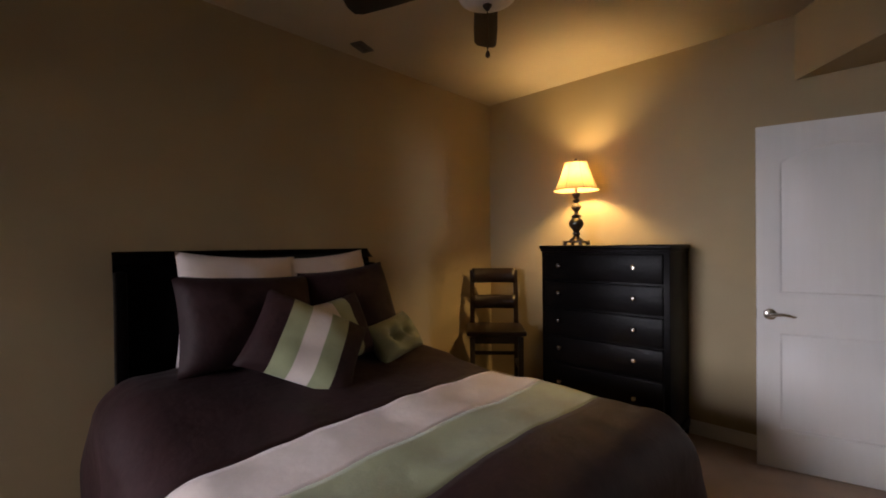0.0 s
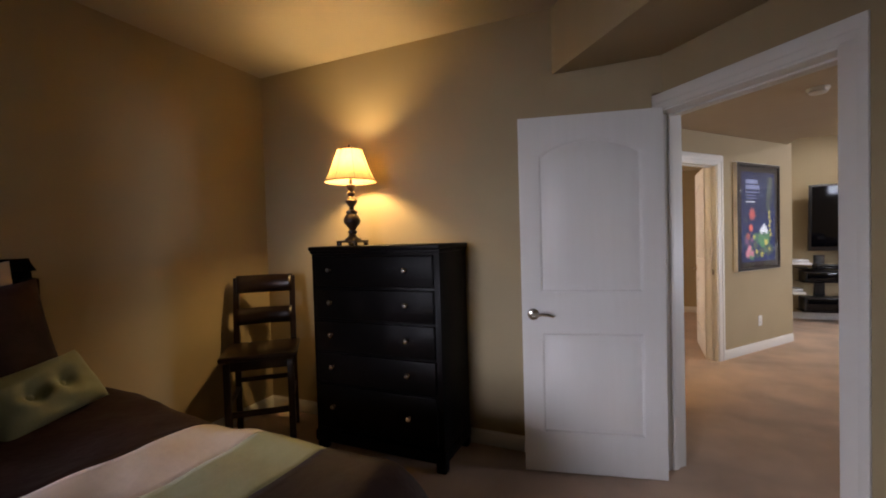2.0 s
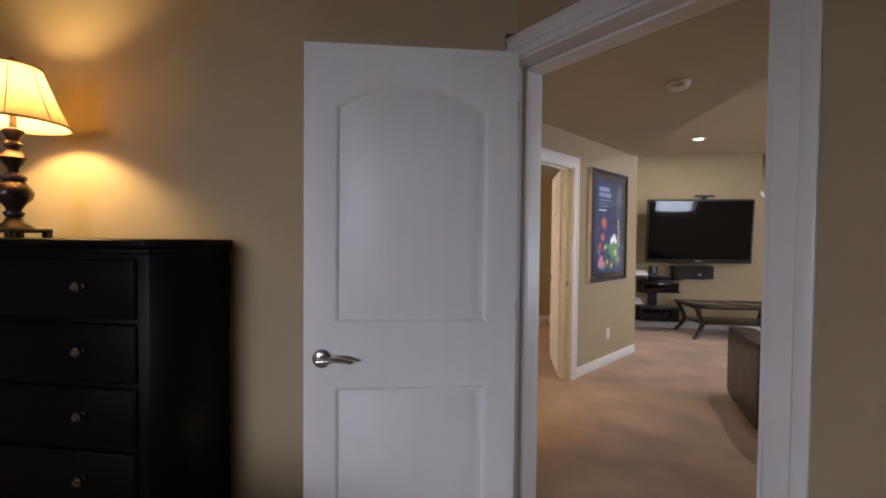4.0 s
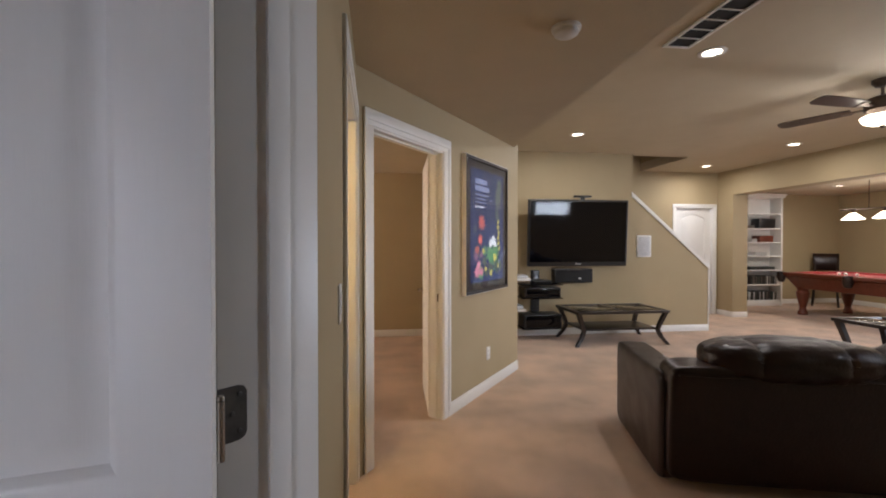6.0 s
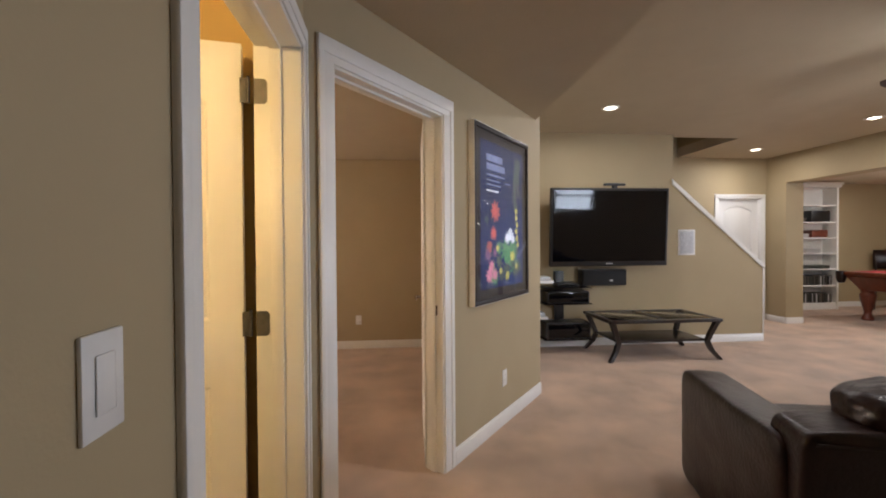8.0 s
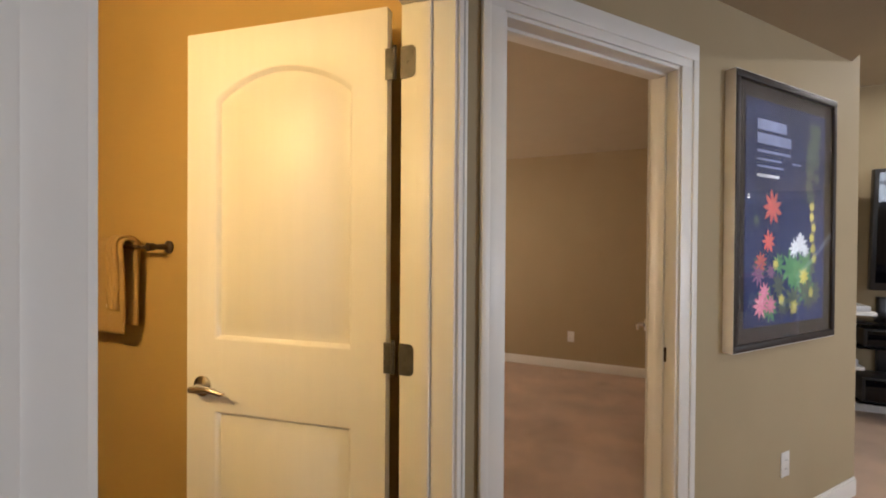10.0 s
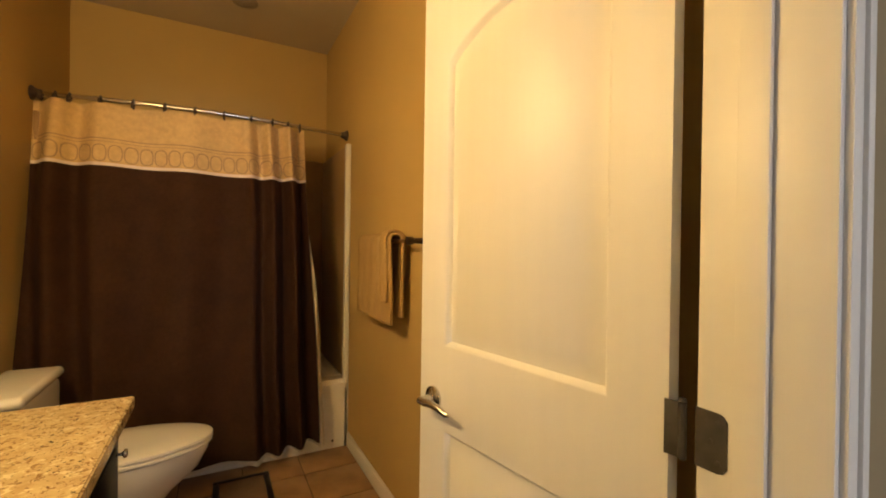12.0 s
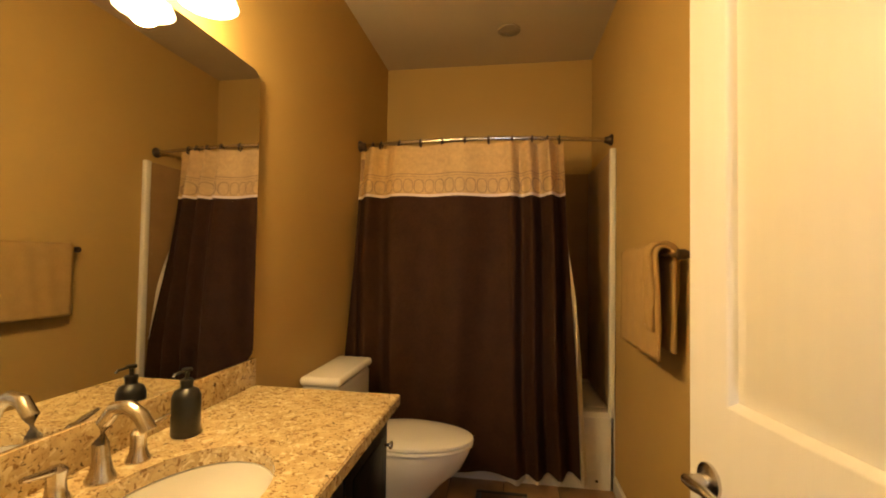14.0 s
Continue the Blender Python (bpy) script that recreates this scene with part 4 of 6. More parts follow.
# ---- hall things ----
def to_wall(p, ang, z, off=0.0):
    """A pose on a wall: local x along it, y out of it towards the viewer, z up."""
    return Matrix.Translation((p[0], p[1], z)) @ Matrix.Rotation(ang, 4, "Z")


A_DIAG = math.atan2(DDIR.y, DDIR.x) + math.pi


def plate(name, label, m, kind):
    t = thing(name, label, "switch" if kind == "switch" else "outlet", m)
    w = 0.115 if kind == "double" else 0.07
    part("plate", slab(-w / 2, 0.0, -0.0575, w / 2, 0.006, 0.0575, 0.0025, 2), WHITEPLASTIC, t)
    if kind == "switch":
        part("toggle", slab(-0.016, 0.006, -0.033, 0.016, 0.0085, 0.033, 0.002), WHITEPLASTIC, t)
    else:
        for z in (-0.02, 0.02):
            o = part("socket", lathe(bmesh.new(), [(0.0165, 0.0), (0.0165, 0.002), (0.0, 0.002)], 18, Matrix.Translation((0, 0.006, z)) @ Matrix.Rotation(radians(-90), 4, "X")), WHITEPLASTIC, t)
            # slots are small black blocks, coloured as the shade of holes
            for sx in (-0.006, 0.006):
                part("slot", slab(sx - 0.001, 0.0075, z - 0.002, sx + 0.001, 0.0085, z + 0.006), DARKHOLE, o)
    return t


plate("light_switch", "white light switch plate on the hall wall", to_wall((5.15, -0.0157), math.pi + BANG, 1.165), "switch")
plate("wall_outlet", "white wall outlet below the poster", to_wall(diag(1.763), A_DIAG, 0.335), "outlet")
plate("wall_outlet", "white wall outlet in the empty room", to_wall((10.05, 0.23), math.pi / 2, 0.36), "outlet")

# framed poster on the angled wall
PO = thing("poster", "framed garden poster with blue sky and flowers", "poster", to_wall(diag(1.692, 0.0), A_DIAG, 1.502))
PW, PH = 0.875, 1.165
bm = bmesh.new()
for a in ((-PW / 2, -PH / 2, PW / 2, -PH / 2 + 0.03), (-PW / 2, PH / 2 - 0.03, PW / 2, PH / 2), (-PW / 2, -PH / 2 + 0.03, -PW / 2 + 0.03, PH / 2 - 0.03), (PW / 2 - 0.03, -PH / 2 + 0.03, PW / 2, PH / 2 - 0.03)):
    box(bm, a[0], 0.002, a[1], a[2], 0.046, a[3], 0.004)
part("frame", bm, mat("poster_frame_wood", (0.022, 0.014, 0.010), 0.5, scale=20, spec=0.25), PO, "dark brown wooden frame")
for a in ((-PW / 2 - 0.003, -PH / 2, -PW / 2, PH / 2), (PW / 2, -PH / 2, PW / 2 + 0.003, PH / 2), (-PW / 2, PH / 2, PW / 2, PH / 2 + 0.003), (-PW / 2, -PH / 2 - 0.003, PW / 2, -PH / 2)):
    part("frame_edge", slab(a[0], 0.001, a[1], a[2], 0.042, a[3]), FROSTED, PO, "pale silvery outer edge")
part("mat_board", slab(-PW / 2 + 0.028, 0.004, -PH / 2 + 0.028, PW / 2 - 0.028, 0.030, PH / 2 - 0.028), mat("poster_mount", (0.024, 0.015, 0.012), 0.7, scale=20, spec=0.2), PO, "dark brown mount")
SKYP = mat("poster_blue", (0.0045, 0.011, 0.062), 0.6, (0.008, 0.019, 0.095), 3, coarse=0.4, spec=0.2)
picture = part("print", slab(-0.345, 0.030, -0.49, 0.345, 0.0312, 0.49), SKYP, PO, "deep blue printed sheet")
tints = [mat("poster_" + n, c, 0.5, scale=40, coarse=0.3) for n, c in (("red", (0.55, 0.05, 0.03)), ("pink", (0.60, 0.16, 0.24)), ("green", (0.05, 0.20, 0.06)), ("yellow", (0.55, 0.45, 0.06)), ("violet", (0.20, 0.05, 0.16)), ("leaf", (0.025, 0.05, 0.03)), ("white", (0.7, 0.7, 0.75)), ("lilac", (0.17, 0.20, 0.38)))]
RED, PINK, GREEN, YELLOW, VIOLET, LEAF, WHITEP, LILAC = tints
rng = random.Random(4)


def blossom(x, z, r, material, lay, petals=9):
    bm = bmesh.new()
    n = petals * 4
    vs = [bm.verts.new((-x + r * (0.72 + 0.28 * math.cos(petals * 2 * math.pi * i / n)) * math.cos(2 * math.pi * i / n) * rng.uniform(0.85, 1.1), 0.0312 + lay * 0.0004,
                        z + r * (0.72 + 0.28 * math.cos(petals * 2 * math.pi * i / n)) * math.sin(2 * math.pi * i / n) * rng.uniform(0.85, 1.1))) for i in range(n)]
    bm.faces.new(vs)
    part("printed_shape", bm, material, picture, flat=True)


for k in range(16):
    blossom(rng.uniform(-0.27, 0.27), rng.uniform(-0.44, -0.22), rng.uniform(0.05, 0.10), rng.choice((GREEN, GREEN, LEAF)), 1 + k * 0.05)
for k in range(14):
    blossom(rng.uniform(0.16, 0.27), rng.uniform(0.05, 0.42), rng.uniform(0.03, 0.065), LEAF, 1 + k * 0.05)
for k in range(7):
    blossom(0.235 + rng.uniform(-0.02, 0.02), 0.05 - k * 0.05, 0.03, rng.choice((LEAF, YELLOW)), 2 + k * 0.05)
for x, z, r, m_ in ((-0.13, 0.03, 0.085, RED), (-0.16, -0.12, 0.055, RED), (-0.24, -0.26, 0.06, VIOLET), (-0.22, -0.21, 0.05, RED), (-0.14, -0.25, 0.04, VIOLET), (-0.22, -0.40, 0.065, PINK), (-0.14, -0.40, 0.05, PINK), (-0.19, -0.34, 0.05, PINK),
                    (-0.05, -0.38, 0.03, YELLOW), (0.15, -0.28, 0.05, YELLOW), (0.06, -0.42, 0.04, YELLOW), (0.22, -0.36, 0.03, YELLOW), (-0.1, -0.22, 0.03, YELLOW), (-0.26, -0.03, 0.03, LEAF)):
    blossom(x, z, r, m_, 4)
for x, z, r in ((0.06, -0.15, 0.05), (0.12, -0.13, 0.06), (0.16, -0.16, 0.04), (0.11, -0.10, 0.03)):
    blossom(x, z, r, WHITEP, 5)
for k, (x0, x1, z, h, m_) in enumerate(((-0.26, -0.02, 0.385, 0.045, LILAC), (-0.26, 0.02, 0.325, 0.045, LILAC), (-0.26, 0.02, 0.27, 0.012, LILAC), (-0.26, -0.06, 0.235, 0.008, LILAC), (-0.26, -0.04, 0.205, 0.008, LILAC), (-0.26, -0.08, 0.165, 0.013, WHITEP), (0.03, 0.11, 0.235, 0.009, LILAC))):
    part("printed_bar", slab(-x1, 0.0325, z - h / 2, -x0, 0.0330, z + h / 2), m_, picture, flat=True)
gl = part("glazing", slab(-PW / 2 + 0.031, 0.0385, -PH / 2 + 0.031, PW / 2 - 0.031, 0.0400, PH / 2 - 0.031), POSTERGLASS, PO, "clear glazing")
gl.visible_shadow = False

SD = thing("smoke_detector", "white round smoke detector on the hall ceiling", "smoke detector", pose(5.76, -0.99, 2.359))
part("base", lathe(bmesh.new(), [(0.068, 0.0), (0.068, -0.012), (0.062, -0.016), (0.0, -0.016)], 28), WHITEPLASTIC, SD)
part("cover", lathe(bmesh.new(), [(0.056, -0.016), (0.056, -0.032), (0.045, -0.040), (0.0, -0.042)], 28), WHITEPLASTIC, SD)


# ---- main room things ----
def downlight(x, y, z):
    t = thing("recessed_light", "lit recessed ceiling downlight with white trim", "ceiling light", pose(x, y, z), "recessed downlights")
    part("trim_ring", lathe(bmesh.new(), [(0.062, -0.001), (0.092, -0.001), (0.092, -0.006), (0.070, -0.010), (0.062, -0.004)], 28, caps=False), WHITEPLASTIC, t)
    part("lens", lathe(bmesh.new(), [(0.064, -0.003), (0.0, -0.004)], 28), DOWNGLOW, t, "glowing lens")
    return t


for lx, ly, lz in ((6.60, -2.43, 2.70), (8.86, -2.47, 2.70), (8.99, -5.62, 2.70), (10.62, -5.63, 2.70), (10.9, -8.6, 2.45)):
    downlight(lx, ly, lz)

# television on its bracket
TV = thing("television", "large black flat-screen television tilted on the wall", "television", pose(9.62, -2.845, 1.50) @ Matrix.Rotation(radians(-90), 4, "Z") @ Matrix.Rotation(radians(3.0), 4, "X"))
part("bezel", slab(-0.745, 0.0, -0.475, 0.745, 0.055, 0.475, 0.010, 3), BLACKPLASTIC, TV)
part("screen", slab(-0.715, -0.003, -0.415, 0.715, 0.002, 0.445), BLACKGLASS, TV)
part("badge", slab(-0.045, -0.002, -0.450, 0.045, 0.001, -0.438), SILVER, TV, "small silver maker's badge")
BR = thing("tv_bracket", "black wall bracket behind the television", "bracket", pose(9.868, -2.845, 1.50))
part("wall_plate", slab(-0.02, -0.25, -0.20, 0.0, 0.25, 0.20, 0.003), BLACKPLASTIC, BR)
part("arm", slab(-0.20, -0.05, -0.05, -0.02, 0.05, 0.05, 0.004), BLACKPLASTIC, BR)
WC = thing("sensor_bar", "small black camera bar above the television", "camera", pose(9.66, -2.92, 1.99))
part("body", slab(-0.03, -0.13, 0.02, 0.03, 0.13, 0.05, 0.008, 3), BLACKPLASTIC, WC)
part("stand", slab(-0.02, -0.03, -0.01, 0.02, 0.03, 0.022, 0.004), BLACKPLASTIC, WC)
SP = thing("centre_speaker", "black centre speaker mounted under the television", "speaker", pose(9.82, -2.82, 0.78))
part("cabinet", slab(-0.11, -0.285, 0.0, 0.048, 0.285, 0.20, 0.010, 2), BLACKPLASTIC, SP)
part("grille", slab(-0.122, -0.275, 0.012, -0.108, 0.275, 0.188, 0.006), mat("speaker_cloth", (0.010, 0.010, 0.011), 0.9, scale=200, bump=0.5, bscale=500), SP)
part("badge", slab(-0.124, -0.10, 0.055, -0.121, -0.06, 0.075), SILVER, SP, "small silver badge")

RK = thing("media_stand", "black wall media rack with three glass shelves", "media rack", pose(9.868, -2.28, 0.0))
part("column", slab(-0.05, -0.06, 0.14, 0.0, 0.06, 0.96, 0.008), BLACKPLASTIC, RK)
for z in (0.155, 0.58, 0.77):
    part("shelf", slab(-0.36, -0.29, z, -0.02, 0.29, z + 0.012, 0.004), BLACKGLASS, RK)
for nm, lab, y0, y1, z0, z1, d in (("av_receiver", "black audio receiver on a media shelf", -0.27, 0.25, 0.594, 0.735, 0.33), ("game_console", "black game console on a media shelf", -0.16, 0.10, 0.784, 0.83, 0.28), ("subwoofer", "black media box on the lower shelf", -0.28, 0.26, 0.169, 0.36, 0.34)):
    t = thing(nm, lab, "electronics", pose(9.868, -2.28, 0))
    part("case", slab(-d, y0, z0, -0.06, y1, z1, 0.010, 2), BLACKPLASTIC, t)
    part("front_panel", slab(-d - 0.004, y0 + 0.02, z0 + 0.015, -d + 0.001, y1 - 0.02, z1 - 0.015, 0.002), BLACKGLASS, t)
for z, hgt, y0, y1 in ((0.83, 0.075, -2.12, -1.78), (0.40, 0.08, -2.05, -1.74)):
    t = thing("wall_shelf", "small white wall shelf with silver box", "shelf", pose(9.868, 0, z), "white wall shelves")
    part("board", slab(-0.30, y0, 0, -0.001, y1, 0.03, 0.003), TRIM, t)
    part("box", slab(-0.28, y0 + 0.03, 0.03, -0.05, y1 - 0.03, hgt, 0.006), SILVER, t)

GR = thing("wall_speaker", "white in-wall speaker grille", "speaker", pose(9.869, -4.0, 1.31))
part("frame", slab(-0.008, -0.115, -0.165, 0.0, 0.115, 0.165, 0.003), WHITEPLASTIC, GR)
part("grille", slab(-0.011, -0.095, -0.145, -0.007, 0.095, 0.145, 0.001), mat("speaker_grille_white", (0.55, 0.56, 0.58), 0.7, scale=300, bump=0.5, bscale=600), GR)

# sloping stair cap and end trim
bm = bmesh.new()
prof = [(-3.80, 2.062), (-5.09, 0.948), (-5.09, 1.015), (-3.80, 2.13)]
lo = [bm.verts.new((9.853, y, z)) for y, z in prof]
hi = [bm.verts.new((10.007, y, z)) for y, z in prof]
bm.faces.new(lo), bm.faces.new(hi)
for i in range(4):
    bm.faces.new((lo[i], lo[(i + 1) % 4], hi[(i + 1) % 4], hi[i]))
bmesh.ops.bevel(bm, geom=bm.edges[:], offset=0.004, segments=2, affect="EDGES")
setting("trim_stair_cap", bm, TRIM, "white painted sloping cap on the stair wall", "trim", False)
bm = bmesh.new()
box(bm, 9.862, -5.085, 0, 9.998, -5.071, 0.99, 0.003)
setting("trim_stair_end", bm, TRIM, "white painted end trim of the stair wall", "trim", False)
# stairs behind the wall
ST = thing("staircase", "carpeted stairs rising behind the cutaway wall", "stairs", pose(10.0, -5.10, 0), kind="structure")
for k in range(12):
    part("step", slab(0.002, k * 0.25, k * 0.18, 1.26, k * 0.25 + 0.30, (k + 1) * 0.18, 0.012, 2), CARPET, ST)


def glass_table(name, label, m, w, d, h):
    """A low table with a glazed frame top, splayed curved legs and a lower shelf. x across, y deep."""
    t = thing(name, label, "table", m)
    bm = bmesh.new()
    f = 0.055
    for a in ((-w / 2, -d / 2, w / 2, -d / 2 + f), (-w / 2, d / 2 - f, w / 2, d / 2), (-w / 2, -d / 2 + f, -w / 2 + f, d / 2 - f), (w / 2 - f, -d / 2 + f, w / 2, d / 2 - f), (-f / 2, -d / 2 + f, f / 2, d / 2 - f)):
        box(bm, a[0], a[1], h - 0.035, a[2], a[3], h, 0.004)
    part("top_frame", bm, DARKWOOD, t)
    for sx in (-1, 1):
        x0, x1 = (-w / 2 + f, -f / 2) if sx < 0 else (f / 2, w / 2 - f)
        part("glass_panel", slab(x0 - 0.004, -d / 2 + f - 0.004, h - 0.012, x1 + 0.004, d / 2 - f + 0.004, h - 0.004, 0.001), TINTGLASS, t, "tinted glass panel")
    part("lower_shelf", slab(-w / 2 + 0.13, -d / 2 + 0.10, h * 0.42, w / 2 - 0.13, d / 2 - 0.10, h * 0.42 + 0.025, 0.005), DARKWOOD, t)
    for sx in (-1, 1):
        for sy in (-1, 1):
            bm = bmesh.new()
            pts = [(w / 2 - 0.04, h - 0.03, 0.028), (w / 2 - 0.10, h * 0.62, 0.025), (w / 2 - 0.13, h * 0.43, 0.024), (w / 2 - 0.09, h * 0.22, 0.024), (w / 2 - 0.01, 0.0, 0.022)]
            rings = []
            for x, z, r in pts:
                rings.append([bm.verts.new((sx * (x + a * r), sy * (d / 2 - 0.045 - (w / 2 - 0.04 - x) * 0.4 + b * r), z)) for a, b in ((-1, -1), (1, -1), (1, 1), (-1, 1))])
            for a, b in zip(rings, rings[1:]):
                for i in range(4):
                    bm.faces.new((a[i], a[(i + 1) % 4], b[(i + 1) % 4], b[i]))
            bm.faces.new(rings[0]), bm.faces.new(rings[-1])
            part("leg", bm, DARKWOOD, t)
    return t


glass_table("coffee_table", "dark wooden coffee table with glass top panels", pose(9.42, -3.22, 0, 0, 0, 90), 1.30, 0.72, 0.46)
glass_table("end_table", "dark wooden end table with glass top", pose(7.52, -5.16, 0, 0, 0, 0), 0.62, 0.62, 0.56)

# leather sofa seen from behind
SO = thing("sofa", "dark brown leather reclining sofa seen from behind", "sofa", pose(5.67, -2.70, 0, 0, 0, -15))


def puffy(bm, x0, y0, z0, x1, y1, z1, n=18, e=4.0, crease=0.012, seed=0.0):
    """A stuffed block with soft edges and creases."""
    base = len(bm.verts)
    ret = bmesh.ops.create_cube(bm, size=2)["verts"]
    es = list({e_ for v in ret for e_ in v.link_edges})
    bmesh.ops.subdivide_edges(bm, edges=es, cuts=n, use_grid_fill=True)
    bm.verts.ensure_lookup_table()
    c = Vector(((x0 + x1) / 2, (y0 + y1) / 2, (z0 + z1) / 2))
    h = Vector(((x1 - x0) / 2, (y1 - y0) / 2, (z1 - z0) / 2))
    for v in bm.verts[base:]:
        p = v.co
        k = (abs(p.x) ** e + abs(p.y) ** e + abs(p.z) ** e) ** (1 / e)
        q = p / k
        w = crease * (noise.noise((q.x * 3 + seed, q.y * h.y * 9, q.z * 3)) + 0.5 * noise.noise((q.x * 6, q.y * h.y * 22 + seed, q.z * 5)))
        v.co = Vector((c.x + q.x * h.x, c.y + q.y * h.y, c.z + q.z * h.z)) + q.normalized() * w
    return bm


part("base", slab(0.06, -1.0, 0.05, 0.92, 1.0, 0.30, 0.03, 3), LEATHER, SO)
bm = bmesh.new()
puffy(bm, 0.0, -1.12, 0.06, 0.22, 1.075, 0.70, n=30, e=18, crease=0.002)
for v in bm.verts:
    v.co.x -= 0.06 * (v.co.z - 0.1)
part("back_panel", bm, LEATHER, SO)
bm = bmesh.new()
tube(bm, [(-0.036, -1.09 + 2.135 * k / 20, 0.652 + 0.002 * math.sin(2.0 * k)) for k in range(21)], 0.006, 8)
part("welt", bm, LEATHER, SO, "raised leather seam along the back")
for k, (ya, yb) in enumerate(((0.0, 0.875), (-0.90, -0.02))):
    bm = bmesh.new()
    puffy(bm, -0.075, ya, 0.60, 0.30, yb, 0.835, n=34, e=2.9, crease=0.007, seed=3.0 * k)
    for v in bm.verts:
        f = (v.co.y - ya) / (yb - ya)
        pinch = sum(math.exp(-((f - c) / 0.018) ** 2) for c in (0.27, 0.73))
        soft = sum(math.exp(-((f - c) / 0.09) ** 2) for c in (0.27, 0.73))
        v.co.z -= (0.010 * pinch + 0.006 * soft) * (1 if v.co.z > 0.74 else 0.3)
        v.co.x += 0.012 * pinch + 0.006 * soft
    part("back_cushion", bm, LEATHER, SO, "creased overstuffed head cushion")
for sy in (-1, 1):
    bm = bmesh.new()
    puffy(bm, 0.06, min(sy * 0.90, sy * 1.105), 0.02, 0.98, max(sy * 0.90, sy * 1.105), 0.62, n=24, e=12, crease=0.004, seed=sy)
    for v in bm.verts:
        v.co.z += 0.06 * max(0, 0.4 - v.co.x) * (v.co.z / 0.66)
    part("armrest", bm, LEATHER, SO)
for k in (0, 1):
    bm = bmesh.new()
    puffy(bm, 0.20, -0.88 + k * 0.89, 0.28, 0.96, k * 0.89, 0.48, e=4, crease=0.01, seed=8 + k)
    part("seat_cushion", bm, LEATHER, SO)

# games room: bookcase, pool table, pendant, chair
BK = thing("bookcase", "tall white built-in bookcase with books and boxes", "bookcase", pose(12.399, -8.20, 0))
part("side", slab(-0.30, -0.46, 0, 0.0, -0.42, 2.34, 0.004), TRIM, BK)
part("side", slab(-0.30, 0.42, 0, 0.0, 0.46, 2.34, 0.004), TRIM, BK)
part("back_board", slab(-0.015, -0.42, 0.0, -0.001, 0.42, 2.34), TRIM, BK)
bm = bmesh.new()
box(bm, -0.33, -0.49, 2.34, 0.0, 0.49, 2.39, 0.006)
box(bm, -0.35, -0.51, 2.39, 0.0, 0.51, 2.43, 0.008)
part("crown", bm, TRIM, BK)
part("plinth", slab(-0.29, -0.42, 0, -0.27, 0.42, 0.10, 0.003), TRIM, BK)
SHZ = (0.10, 0.44, 0.76, 1.06, 1.36, 1.66, 1.98)
for z in SHZ:
    part("shelf", slab(-0.285, -0.42, z, -0.016, 0.42, z + 0.025, 0.003), TRIM, BK)
for z, n0, n1, hh in ((0.125, -0.38, 0.38, 0.20), (0.465, -0.38, 0.36, 0.20)):
    y = n0
    while y < n1:
        w = rng.uniform(0.012, 0.03)
        t = thing("book", "slim dark book standing on the bookcase shelf", "book", pose(12.36, -8.20 + y, z), "books on the bookcase")
        part("cover", slab(-0.20, 0, 0, -0.02, w, hh * rng.uniform(0.85, 1.0), 0.001), rng.choice((PAPER, BLACKPLASTIC, DARKWOOD, GREYMETAL, SILVER)), t)
        y += w + rng.choice((0.001, 0.002, 0.004))
for z, y0, y1, hh, m_, lab in ((1.685, -0.30, 0.10, 0.20, BLACKPLASTIC, "black storage box on the bookcase"), (1.385, -0.25, 0.08, 0.13, MAHOGANY, "reddish wooden box on the bookcase"), (1.385, 0.14, 0.26, 0.06, SILVER, "small silver ornament on the bookcase"), (1.085, -0.10, 0.18, 0.07, SILVER, "small grey ornament on the bookcase"),
                             (0.785, -0.30, 0.30, 0.05, PAPER, "dark stack of papers on the bookcase"), (1.685, 0.2, 0.36, 0.06, GREYMETAL, "small grey dish on the bookcase")):
    t = thing("storage_box", lab, "box", pose(12.36, -8.20, z))
    part("body", slab(-0.24, y0, 0, -0.03, y1, hh, 0.008), m_, t)
    part("lid", slab(-0.244, y0 - 0.003, hh, -0.026, y1 + 0.003, hh + 0.012, 0.004), m_, t)

PT = thing("pool_table", "mahogany pool table with red felt and leather pockets", "pool table", pose(10.02, -8.47, 0))
L2, B2 = 1.27, 0.73
bm = bmesh.new()
for a in ((-L2, -B2, L2, -B2 + 0.15), (-L2, B2 - 0.15, L2, B2), (-L2, -B2 + 0.15, -L2 + 0.15, B2 - 0.15), (L2 - 0.15, -B2 + 0.15, L2, B2 - 0.15)):
    box(bm, a[0], a[1], 0.74, a[2], a[3], 0.80, 0.012, 2)
part("rail", bm, MAHOGANY, PT)
bm = bmesh.new()
for a in ((-L2 + 0.14, -B2 + 0.14, L2 - 0.14, -B2 + 0.18), (-L2 + 0.14, B2 - 0.18, L2 - 0.14, B2 - 0.14), (-L2 + 0.14, -B2 + 0.18, -L2 + 0.18, B2 - 0.18), (L2 - 0.18, -B2 + 0.18, L2 - 0.14, B2 - 0.18)):
    box(bm, a[0], a[1], 0.765, a[2], a[3], 0.803, 0.008)
part("cushion", bm, REDFELT, PT)
part("bed", slab(-L2 + 0.1, -B2 + 0.1, 0.72, L2 - 0.1, B2 - 0.1, 0.768), REDFELT, PT, "red felt playing surface")
bm = bmesh.new()
box(bm, -L2 + 0.06, -B2 + 0.06, 0.50, L2 - 0.06, B2 - 0.06, 0.74, 0.02, 2)
for v in bm.verts:
    if v.co.z < 0.6:
        v.co.x *= 0.88
        v.co.y *= 0.86
part("cabinet", bm, MAHOGANY, PT)
